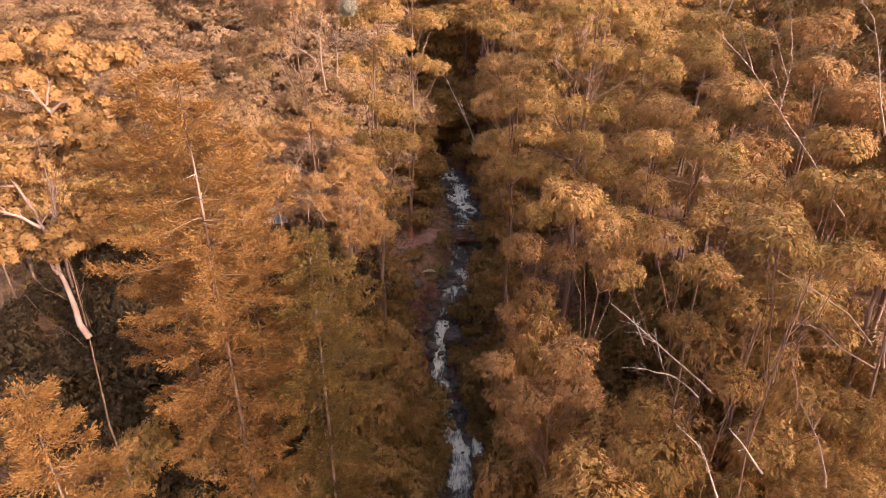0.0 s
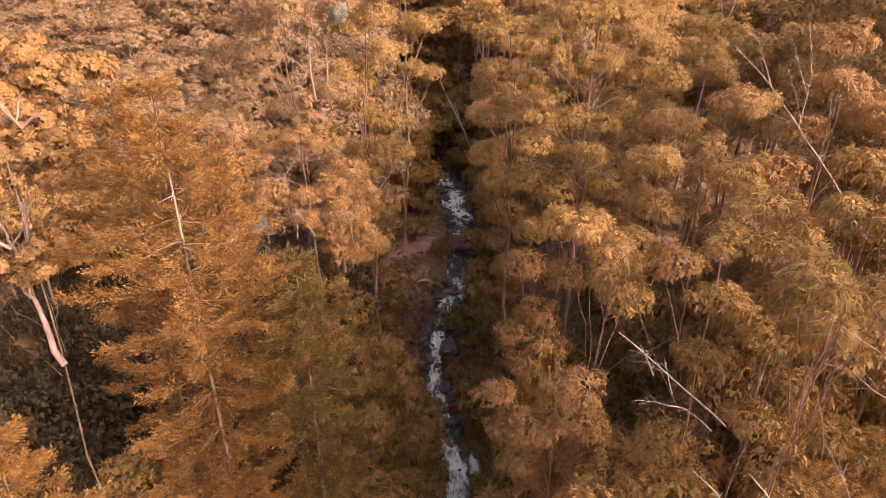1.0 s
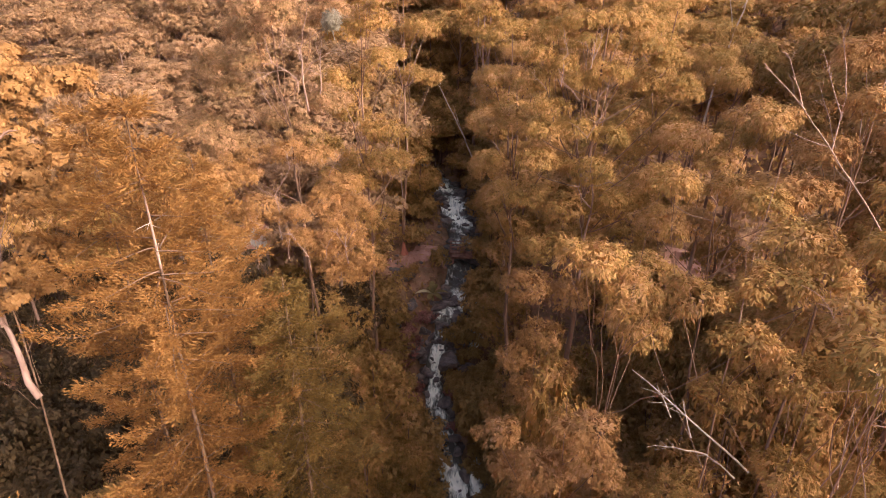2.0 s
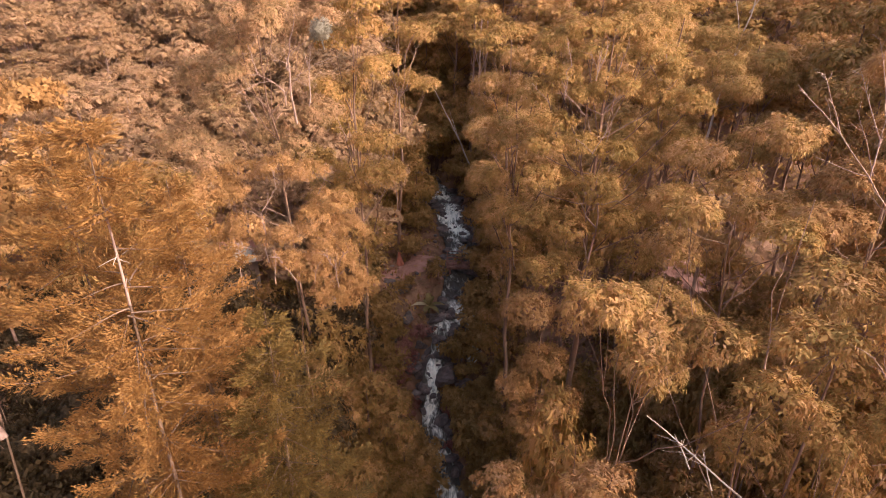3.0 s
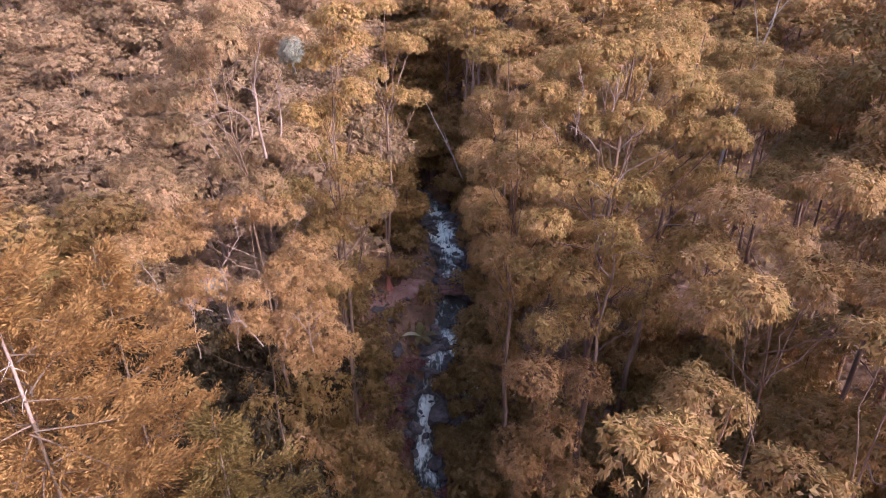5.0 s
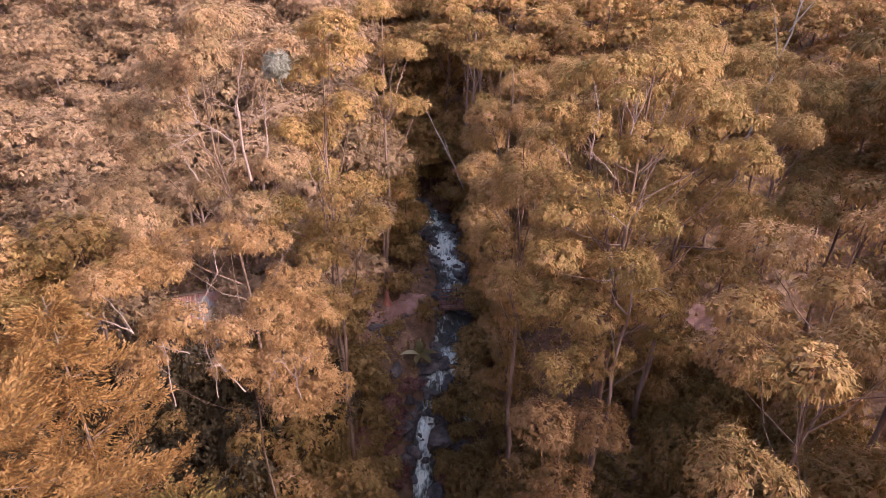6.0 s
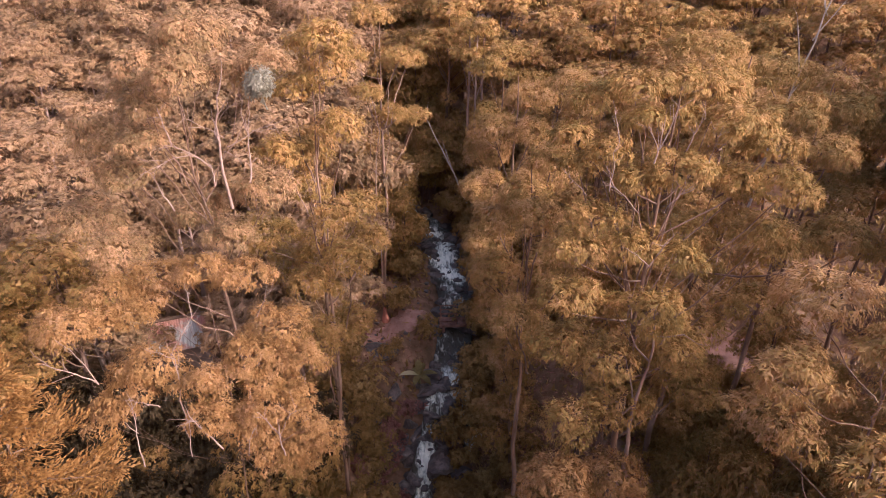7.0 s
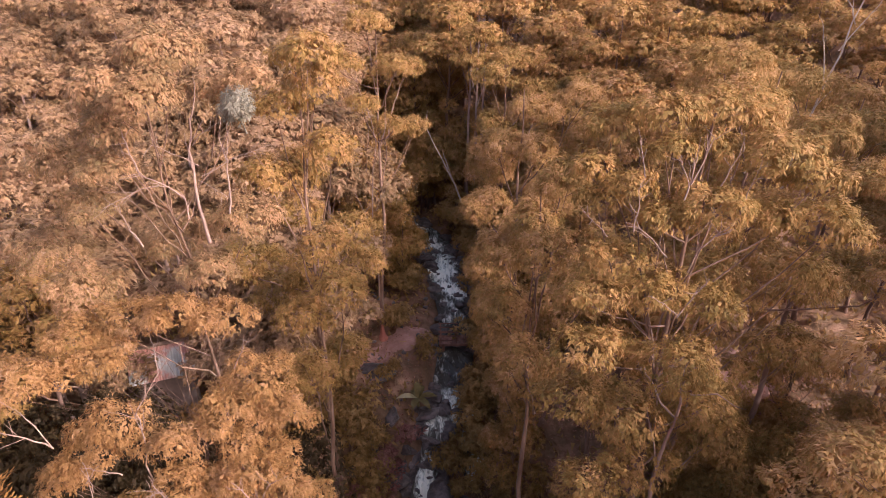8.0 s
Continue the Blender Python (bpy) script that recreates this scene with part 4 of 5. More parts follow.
# trees added mostly out of view, set along the sun's line to cast shade
SHADE = "tall brown gum tree added on the slope to cast shade"
for q, (bx, by, tz) in enumerate([(14.6, 6.0, 26.4), (17.0, 3.6, 26.8), (15.2, 1.4, 26.0), (18.6, -1.0, 26.6), (21.5, 20.0, 22.0), (24.5, 25.5, 22.5), (27.5, 31.0, 23.0), (20.5, 14.5, 22.0), (30.5, 37.5, 23.5), (22.0, 8.0, 22.5), (23.0, 23.4, 26.0), (26.5, 21.5, 24.5), (26.0, 28.8, 24.5), (30.0, 27.0, 26.0), (20.8, 17.4, 21.5), (28.0, 33.5, 24.0), (33.5, 33.0, 25.0), (34.0, 39.0, 25.5), (33.0, 42.5, 22.0), (20.8, 25.0, 24.5), (18.6, 22.6, 22.0), (26.8, 37.0, 21.5), (18.2, 29.6, 20.4), (18.0, 25.8, 19.4), (23.4, 36.6, 22.5), (24.6, 41.4, 24.0)]):
    TAKEN.append((bx, by, 2.5))
    lobe_tree("gum_tree", SHADE, (bx, by), [(bx, by, tz - 1.2, 2.2, 2.1, 1.3), (bx - 1.8, by + 0.6, tz - 3.4, 1.9, 1.8, 1.4), (bx + 1.7, by - 0.8, tz - 3.8, 1.9, 1.8, 1.4), (bx, by + 0.4, tz - 6.2, 2.1, 2.0, 1.6)],
              M_EUC, 140 + q, leaf=0.17 if bx < 21 else 0.3, slim=0.36, density=0.8, clump=0.42, detail=1.3, bark=M_BARK_MID, group="gum trees")

# unseen row added to block low sun; low_part closes the gap under the crowns
HILL_SHADE = "tall gum tree added out of view on the hillside to cast shade"
rh = np.random.default_rng(171)
for q in range(13):
    bx, by, tz = 31 + rh.uniform(-1.5, 2.0), 1.0 + 3.2 * q, 28 + rh.uniform(-1.2, 1.2)
    TAKEN.append((bx, by, 2.5))
    low_part = [(bx + 1.0, by + 1.0, tz - 11.0, 2.6, 2.5, 2.1), (bx - 1.0, by - 0.8, tz - 14.6, 2.6, 2.5, 2.1), (bx, by + 0.6, tz - 18.4, 2.7, 2.6, 2.2)] if by > 15 else []
    lobe_tree("gum_tree", HILL_SHADE, (bx, by), [(bx, by, tz - 1.2, 2.3, 2.2, 1.4), (bx - 1.6, by + 1.4, tz - 4.0, 2.2, 2.1, 1.7), (bx + 1.5, by - 1.4, tz - 4.2, 2.2, 2.1, 1.7), (bx, by, tz - 7.4, 2.5, 2.4, 1.9), *low_part],
              M_EUC, 180 + q, leaf=0.34, slim=0.4, density=0.9, clump=0.44, detail=1.4, bark=M_BARK_MID, group="gum trees")

# second unseen row, added high up to shade the far right canopy
for q in range(7):
    bx, by, tz = 38 + rh.uniform(-1.0, 1.0), 35 + 2.9 * q, 36.4 + rh.uniform(-0.8, 0.8)
    TAKEN.append((bx, by, 2.5))
    lobe_tree("gum_tree", HILL_SHADE, (bx, by), [(bx, by, tz - 1.3, 2.3, 2.2, 1.5), (bx - 1.6, by + 1.3, tz - 3.6, 2.2, 2.1, 1.6), (bx + 1.5, by - 1.3, tz - 3.8, 2.2, 2.1, 1.6)],
              M_EUC, 200 + q, leaf=0.34, slim=0.4, density=0.9, clump=0.44, detail=1.4, bark=M_BARK_MID, group="gum trees")

tuft = Sheaf()
rt = np.random.default_rng(131)
for q in range(5):
    drooping_clump(tuft, rt, rt.uniform(-0.35, 0.35, 3), (0.36, 0.36, 0.42), 420, 0.13, 0.24)
tuft.tube(bent(rt, (0.1, 0.5, -0.9), (0, 0, 0.2), 5), np.linspace(0.03, 0.012, 5), 5)
tuft = new("mistletoe", tuft.mesh("mistletoe", M_GREY))
tuft.location = (-4.85, 32.6, 21.5)
tagged(tuft, label="silvery grey mistletoe clump hanging in a gum tree", category="mistletoe")

# cypresses
conifer("cypress_tree", "golden cypress with a bare pale trunk section among feathery branches", (-8.2, 19.3), 21.1, 3.3, 201, bare=(15.9, 18.4))
conifer("cypress_tree", "dark golden cypress with dense hanging branches, shade put into its colour", (-5.0, 20.5), 14.9, 2.6, 202, leaves=M_OLIVE_SHADED)
conifer("cypress_tree", "golden cypress with feathery upturned branch tips", (-12.4, 14.4), 12.5, 2.3, 203)
conifer("cypress_tree", "golden cypress standing close behind a taller one", (-8.4, 23.4), 18.0, 2.3, 205)
conifer("cypress_tree", "slender golden cypress among other trees", (-10.9, 22.0), 20.2, 2.6, 204)
TAKEN.extend([(-8.2, 19.3, 2), (-5, 20.7, 2), (-12.3, 14.6, 2), (-10.9, 22, 2), (-7.7, 23.3, 2)])

# broad-leaved tree
BROAD_LOBES = [(-17.1, 26.8, 20.2, 1.8, 1.71, 1.1), (-14.4, 26, 19.7, 1.4, 1.33, 0.95), (-17.3, 25.4, 18.7, 1.5, 1.42, 1), (-15, 24.3, 17.3, 1.35, 1.28, 0.95), (-13.4, 26, 20, 1, 0.95, 0.7), (-16.5, 22.5, 13.1, 1.3, 1.23, 0.8), (-14.2, 22.1, 13.9, 1.2, 1.14, 0.75), (-17.7, 24.1, 15.8, 1.3, 1.23, 1), (-20.2, 27, 20, 1.9, 1.8, 1.2), (-20.2, 25.7, 17.2, 1.8, 1.71, 1.2), (-19.2, 23, 13.7, 1.5, 1.42, 1), (-13.4, 23, 16.4, 0.9, 0.85, 0.7)]
BROAD_LOBES += [((p[0] + q[0]) / 2, (p[1] + q[1]) / 2, (p[2] + q[2]) / 2 - 0.4, 1.0, 0.95, 0.7) for p, q in itertools.combinations(BROAD_LOBES, 2) if 2.0 < math.dist(p[:3], q[:3]) < 3.2]
# dark bark puts the hollow's shade on the trunk; the bare limbs stay pale
lobe_tree("broadleaf_tree", "orange broad-leaved tree with pale twisted branches", (-13.45, 19.2), BROAD_LOBES, M_BROAD, 301, leaf=0.19, style="rosette", trunk_r=0.06, density=2.4, clump=0.46, bark=M_BARK_DARK,
          spars=[[(-14.5, 20.9, 9.7), (-15.9, 22.4, 13.1), 0.3], [(-15.9, 22.4, 13.1), (-16.71, 23.1, 14.5), 0.22], [(-16.71, 23.1, 14.5), (-17.81, 23.5, 16.3), 0.16], [(-16.3, 22.6, 13.9), (-17.66, 22.5, 14.7), 0.18], [(-15.81, 22.8, 13.3), (-15.8, 23.4, 15.7), 0.24], [(-15.4, 24, 18.2), (-16.04, 24, 19.2), 0.14], [(-15.4, 24, 18.3), (-14.61, 24, 18.8), 0.14], [(-15.6, 24, 18.5), (-15.28, 24.2, 19.4), 0.12]])
TAKEN.extend((lb[0], lb[1], 2) for lb in BROAD_LOBES)

# bare trunks and limbs
bare_tree("dead_tree", "bare pale leaning dead tree standing among gum trees", [((12.4, 17.4, 16.6), (8.56, 17.6, 21.1), 0.03), ((8.7, 17.6, 20.95), (7.69, 17.7, 21.83), 0.018), ((8.7, 17.6, 20.95), (8.14, 17.8, 22.15), 0.018), ((9.9, 17.9, 19.8), (10.17, 18.4, 21.13), 0.02), ((10.05, 18.2, 20.6), (9.59, 18.9, 22.1), 0.014), ((10.17, 18.4, 21.1), (10.07, 19.2, 22.65), 0.015), ((9.9, 17.9, 19.9), (9.44, 18.4, 21.3), 0.012)], 401, material=M_BARK)
bare_tree("dead_sapling", "thin pale bare stem above the gum crowns", [((11.9, 16.2, 19.6), (11.14, 16.8, 22.38), 0.022), ((11.14, 16.8, 22.38), (10.71, 17.0, 22.9), 0.014)], 408, "sapling")
bare_tree("dead_branch", "fallen pale bare branch caught among shrubs", [((8.75, 15.9, 11.1), (5.56, 17.4, 13.5), 0.036), ((7.56, 16.1, 11.5), (5.93, 15.9, 12.05), 0.026), ((7.13, 16.3, 11.95), (6.86, 16.7, 12.95), 0.022), ((8.32, 15.8, 10.9), (7.56, 16.1, 11.5), 0.03), ((6.6, 16.6, 12.4), (6.1, 16.8, 13.4), 0.022)], 402, "branch")
bare_tree("dead_sapling", "thin pale bare sapling stem among shrubs", [((7.13, 11.5, 11.2), (6.7, 12.0, 12.35), 0.03), ((6.7, 12.0, 12.35), (6.05, 12.3, 12.95), 0.024)], 406, "sapling")
bare_tree("dead_sapling", "thin pale bare sapling stem among shrubs", [((8.34, 11.8, 11.7), (7.39, 12.2, 12.9), 0.03)], 407, "sapling")
bare_tree("dead_sapling", "thin dark bare stem standing over open soil", [((8.3, 15.9, 7.5), (8.41, 16.5, 11.5), 0.03)], 409, "sapling", M_BARK_RED)
bare_tree("dead_sapling", "thin dark bare stem standing over open soil", [((7.64, 16.0, 7.5), (7.75, 16.3, 11.0), 0.03)], 410, "sapling", M_BARK_RED)
bare_tree("dead_tree", "bare grey dead stem rising above the canopy", [((18.4, 45.2, 12.0), (20.4, 45.2, 23.6), 0.085), ((19.4, 45.2, 19.6), (18.4, 44.8, 22.2), 0.04), ((19.7, 45.2, 21.0), (21.0, 45.0, 23.2), 0.035)], 403)

bare_tree("dead_tree", "pale leaning dead stem over the shaded stream", [((4.4, 68.6, 2.4), (0.3, 70.2, 11.2), 0.10), ((3.2, 68.9, 5.2), (2.0, 69.4, 8.6), 0.06)], 404)

for q, (bx, by, x1) in enumerate([(4.8, 72.0, 5.2), (5.5, 72.4, 5.9), (4.3, 73.0, 4.5)]):
    TAKEN.append((bx, by, 0.8))
    lobe_tree("gum_tree", "tall slender gum with bare reddish trunk above the stream", (bx, by), [(x1, by, 18.6, 1.5, 1.4, 1.2), (x1 - 0.8, by - 0.6, 16.4, 1.2, 1.2, 0.9), (x1 + 0.9, by, 16.8, 1.2, 1.2, 0.9)], M_EUC, 150 + q, leaf=0.24, slim=0.36, trunk_r=0.2, bark=M_BARK, group="gum trees")

# ---- forest beyond ----
KIT_HIGH = {}


def kit_gum(seed, mat, leaf, dens, kind="gum", slim=0.34, bark=None, high=10.0, clump=0.42):
    r = np.random.default_rng(seed)
    lobes = []
    for i in range(5):
        a = i * 1.35 + r.uniform(-0.3, 0.3)
        q = 0 if i == 0 else r.uniform(1.1, 1.7)
        lobes.append((q * math.cos(a), q * math.sin(a), high - 1.0 - 1.2 * q + r.uniform(-0.5, 0.3) - (1.6 if i == 4 else 0), r.uniform(1.15, 1.5), r.uniform(1.15, 1.5), r.uniform(0.95, 1.25)))
    tree = lobe_tree("gum_tree" if kind == "gum" else "broadleaf_tree", "gum tree with layered brown crown in the forest canopy" if kind == "gum" else "broad-leaved tree with pinkish brown crown in the forest canopy",
                     (0, 0), lobes, mat, seed, leaf=leaf, density=dens, trunk_r=0.105, group="forest canopy trees", root_z=0.0, clump=clump, detail=1.25, low=-0.3, slim=slim, bark=bark, three=True, joined=True)
    KIT_HIGH[tree] = high
    return tree


KIT_R = [kit_gum(500 + i, M_EUC, 0.18, 0.95, bark=M_BARK_RED, high=14.0) for i in range(4)]
KIT_L = [kit_gum(520 + i, M_FAR, 0.17, 1.1) for i in range(2)] + [kit_gum(530 + i, M_FAR, 0.17, 1.2, "broad", slim=0.42, clump=0.5) for i in range(3)]
KIT_MID = [kit_gum(580 + i, M_EUC, 0.165, 0.9, slim=0.32, high=13.0, bark=M_BARK_RED) for i in range(3)]
KIT_FAR = [kit_gum(560 + i, M_EUC, 0.20, 0.9, slim=0.36, bark=M_BARK_RED, high=11.5) for i in range(2)]
KIT_FAR_L = [kit_gum(565 + i, M_FAR, 0.19, 1.0, slim=0.38) for i in range(1)] + [kit_gum(570 + i, M_FAR, 0.19, 1.1, "broad", slim=0.42, clump=0.5) for i in range(2)]
for k in KIT_FAR + KIT_FAR_L:
    k.name = "canopy_tree"
KIT_USED = set()


def plant(kit, x, y, top, r, wide=1.0):
    i = int(r.integers(len(kit)))
    z = gz(x, y) - 0.25
    k = max(0.45, (top - z) / KIT_HIGH[kit[i]])
    w = np.clip(k, 0.75, 1.35) * wide * r.uniform(0.9, 1.15)
    m = Matrix.LocRotScale((x, y, z), Euler((0, 0, r.uniform(0, 6.28))), (w, w, k))
    if kit[i] not in KIT_USED:
        KIT_USED.add(kit[i])
        kit[i].matrix_basis = m
    else:
        s = kit[i].scale.copy()
        kit[i].scale = (1, 1, 1)
        copy_thing(kit[i], m)
        kit[i].scale = s


rng = np.random.default_rng(77)
LEFT_TOP = ([20, 35, 46, 58, 70, 90, 110], [11, 12.0, 13.6, 17.0, 19.5, 25, 33])
RIGHT_TOP = ([20, 36, 43, 55, 69, 90, 110], [12, 13.5, 14.4, 16.0, 19.2, 25, 33])
y = 24.0
while y < 99:
    step = 3.7 if y < 58 else 4.3
    x = -0.74 * y - 4
    while x < 0.74 * y + 4:
        px, py = x + rng.uniform(-1.3, 1.3), y + rng.uniform(-1.3, 1.3)
        d = px - bed_x(py)
        x += step
        clear = abs(d) < (3.3 if py < 77 else 0)
        clear = clear or (py < 62 and py > 49 and -8.0 < d < 0) or (-10 < d < 0 and 33 < py < 49 and d > -5.5)
        clear = clear or any((px - tx) ** 2 + (py - ty) ** 2 < (tr * 0.9 + 1.0) ** 2 for tx, ty, tr in TAKEN)
        clear = clear or (-13.6 < px < -7.5 and 33 < py < 42.5 and abs(px + 8.1 + 0.51 * (py - 32)) < 2.3)
        clear = clear or (13.2 < px < 22 and 31.5 < py < 46.5) or (py < 33 and -13 < px < 12) or (-16 < px < -10.5 and 40 < py < 45.5) or (px < 0 and py < 34) or (55 < py < 79 and -7.5 < d < 4.6)
        if clear:
            continue
        tops = LEFT_TOP if d < 0 else RIGHT_TOP
        # right-hand tops beyond d = 18 are raised to shade the lower bank
        top = np.interp(py, *tops) - (2.5 if py < 70 else 4.5) * (1 - smooth(3.5, 9, abs(d))) + rng.normal() * 1.3 + min(14, 0.35 * max(0, d - 26)) + (min(5, 0.5 * max(0, d - 18)) if py < 50 else 0)
        kit = (KIT_L if d < 0 else KIT_R) if 40 < py < 58 else KIT_MID if py < 41 else (KIT_FAR_L if d < 0 else KIT_FAR)
        plant(kit, px, py, top, rng, (1.2 if d > 0 else 1.25) if py < 58 else 1.28)
    y += step * 0.92

# ---- young trees under the canopy ----
KIT_Y = [kit_gum(540 + i, M_EUC, 0.18, 0.8, slim=0.34, bark=M_BARK_RED, high=7.0) for i in range(4)]
for k in KIT_Y:
    k.name = "gum_sapling"
    tagged(k, label="young gum tree with brown foliage below the taller canopy", group="young gum trees")
KIT_NEAR = [kit_gum(550 + i, M_EUC, 0.14, 0.8, slim=0.26, bark=M_BARK_MID, high=14.0) for i in range(3)]
for k in KIT_NEAR:
    k.name = "gum_sapling"
    tagged(k, label="young gum tree with fine brown leaves and thin stems", group="young gum trees")
rng = np.random.default_rng(79)
y = 10.0
while y < 49:
    x = -13.0
    while x < 21:
        px, py = x + rng.uniform(-1.0, 1.0), y + rng.uniform(-1.0, 1.0)
        d = px - bed_x(py)
        x += 3.0
        if -2.6 < d < 2.8 or abs(px) > 0.72 * py + 5 or (13 < px < 21.5 and 31 < py < 46.5) and rng.random() < 0.5 or (8.5 < px < 14 and 36 < py < 40):
            continue
        if d < 0 and (py < 20 or py > 37) or d > 0 and py > 36 and d < 5:
            continue
        g = gz(px, py)
        top = min(g + rng.uniform(4.0, 8.5), 10.5 if d > 0 else 7.0)
        if d > 0 and py < 24:
            top = rng.uniform(7.0, 11.5)
        if d > 5.5 and py > 24 and rng.random() < 0.35 or (6 < px < 11.5 and 16.5 < py < 29.5):
            continue
        if top - g > 2.0:
            plant(KIT_NEAR if py < 19 and d > 0 else KIT_Y, px, py, top, rng, 0.85)
    y += 2.9

# saplings scattered over the clearing
rng = np.random.default_rng(86)
for i in range(16):
    px, py = rng.uniform(11.5, 21.5), rng.uniform(29, 44)
    plant(KIT_Y, px, py, gz(px, py) + rng.uniform(4.0, 7.5), rng, 1.0)

# thicket that closes the upper gorge
rng = np.random.default_rng(83)
for i in range(130):
    py = rng.uniform(57, 90)
    d = rng.choice([-1, 1]) * rng.uniform(2.5, 9.0) if py < 77 else rng.uniform(-8, 8)
    if py < 61 and d < 0:
        continue
    px = float(bed_x(py)) + d
    plant(KIT_Y, px, py, gz(px, py) + rng.uniform(3.5, 6.5) + 0.6 * max(0, abs(d) - 3) + (2.5 if py > 79 else 0), rng, 1.0)

for i in range(46):
    py, d = rng.uniform(75, 86), rng.uniform(-6, 6)
    px = float(bed_x(py)) + d
    if abs(d) > 2.2 or py > 78:
        plant(KIT_Y, px, py, gz(px, py) + rng.uniform(4.5, 9.0), rng, 1.1)

# taller crowns that close the head of the gorge
for px, py, top in [(-2.0, 82.0, 13.0), (2.2, 83.0, 14.5), (-5.2, 84.0, 15.5), (0.2, 86.5, 17.5), (4.0, 87.0, 18.5), (-3.6, 88.5, 19.5), (-7.0, 90.0, 21.5), (1.2, 92.0, 22.5), (-2.4, 95.0, 25.0), (4.6, 95.0, 25.5)]:
    plant(KIT_FAR, px, py, top, rng, 1.15)

# ---- undergrowth ----
def kit_shrub(seed, mat, name, label, k=1.0, leaf=0.22):
    r = np.random.default_rng(seed)
    lobes = [(k * r.uniform(-0.7, 0.7), k * r.uniform(-0.7, 0.7), k * r.uniform(0.7, 1.5), k * r.uniform(0.6, 0.9), k * r.uniform(0.6, 0.9), k * r.uniform(0.5, 0.8)) for _ in range(3)]
    return lobe_tree(name, label, (0, 0), lobes, mat, seed, leaf=leaf, density=0.55, slim=0.42, trunk_r=0.06, root_z=0.0, bark=M_BARK_DARK, clump=0.55, detail=1.6, category="shrub", group="undergrowth", low=-0.2, three=True, joined=True)


SHRUBS = [kit_shrub(600 + i, M_SHRUB, "shrub", "brown leafy shrub growing on the bank") for i in range(4)]
# the hollow's shrubs wear the leaf colour that has shade put into it
BIG_SHRUBS = [kit_shrub(620 + i, M_HOLLOW, "bush", "large brown shrub in the hollow, shade put into its leaf colour", 2.2, 0.19) for i in range(2)]
NEAR_SHRUBS = [kit_shrub(630 + i, M_EUC, "bush", "leafy golden brown bush growing beneath gum trees", 1.8, 0.13) for i in range(2)]
BANK_SHRUBS = [kit_shrub(640 + i, M_SHRUB, "low_shrub", "low brown shrub crowding the edge of the stream", 0.8) for i in range(3)]
REDS = [kit_shrub(610 + i, M_RED, "red_shrub", "dusky red leafy shrub beside the stream") for i in range(2)]


def bush(kit, x, y, s, r, tall=1.0):
    i = int(r.integers(len(kit)))
    m = Matrix.LocRotScale((x, y, gz(x, y) - 0.1), Euler((0, 0, r.uniform(0, 6.28))), (s, s, s * tall))
    if kit[i] not in KIT_USED:
        KIT_USED.add(kit[i])
        kit[i].matrix_basis = m
    else:
        q = kit[i].scale.copy()
        kit[i].scale = (1, 1, 1)
        copy_thing(kit[i], m)
        kit[i].scale = q


rng = np.random.default_rng(78)
for i in range(300):
    y = rng.uniform(17, 76) if i % 3 else rng.uniform(24, 50)
    side = rng.choice([-1, 1])
    d = side * ((1.7 if y < 56 else 2.6) + abs(rng.normal(0, 4.2)))
    x = bed_x(y) + d
    if 51 < y < 60 and -7.5 < d < -0.5 and rng.random() < 0.85:
        continue
    if -3.2 < x < 0.8 and 44.0 < y < 51 or -5.2 < x < -2.0 and 47 < y < 51.4:
        continue
    if (1.5 < d < 4.4 and 20 < y < 51) and rng.random() < 0.25:
        continue
    if side > 0 and d > 6 and 31 < y < 47 and rng.random() < 0.8:
        continue
    bush(SHRUBS, x, y, rng.uniform(0.6, 1.5), rng, rng.uniform(0.8, 1.7 if y < 40 else 1.2))
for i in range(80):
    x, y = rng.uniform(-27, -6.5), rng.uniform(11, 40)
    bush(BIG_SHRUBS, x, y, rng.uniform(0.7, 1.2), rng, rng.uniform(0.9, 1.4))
for i in range(46):
    x, y = rng.uniform(3.6, 17), rng.uniform(12, 27)
    if 5.0 < x < 12 and 16.5 < y < 28:
        continue
    bush(NEAR_SHRUBS, x, y, rng.uniform(0.8, 1.4), rng, rng.uniform(1.2, 2.2))
for i in range(20):
    x, y = rng.uniform(12.5, 21), rng.uniform(19, 32)
    bush(NEAR_SHRUBS, x, y, rng.uniform(1.0, 1.5), rng, rng.uniform(1.6, 2.6))
for i in range(14):
    x, y = rng.uniform(12.5, 21.5), rng.uniform(32, 44)
    bush(NEAR_SHRUBS, x, y, rng.uniform(0.5, 0.9), rng, rng.uniform(0.7, 1.1))
for i in range(34):
    x, y = rng.uniform(7.5, 19), rng.uniform(27, 41)
    bush(NEAR_SHRUBS, x, y, rng.uniform(0.6, 1.1), rng, rng.uniform(0.9, 1.6))
for x, y, s in [(-12.2, 40.6, 1.0), (-13.4, 40.2, 1.0), (-11.2, 41.4, 0.9), (-14.6, 39.6, 0.9)]:
    bush(NEAR_SHRUBS, x, y, s, rng, 1.5)
for x, y, s in [(-1.9, 45.2, 0.8), (-1.0, 47.3, 0.8), (-2.6, 44.0, 0.9), (-1.6, 43.0, 0.7), (0.9, 42.2, 0.7), (-4.8, 53.6, 0.6), (-2.4, 46.2, 0.7), (1.9, 39.6, 0.6), (4.2, 52.0, 0.5), (-2.9, 42.4, 0.7), (-3.4, 40.6, 0.7), (-2.4, 39.4, 0.6), (-3.0, 45.4, 0.8), (-2.0, 41.6, 0.55), (0.9, 39.0, 0.5), (-4.2, 43.2, 0.8), (2.4, 41.2, 0.5)]:
    bush(REDS, x, y, s, rng)


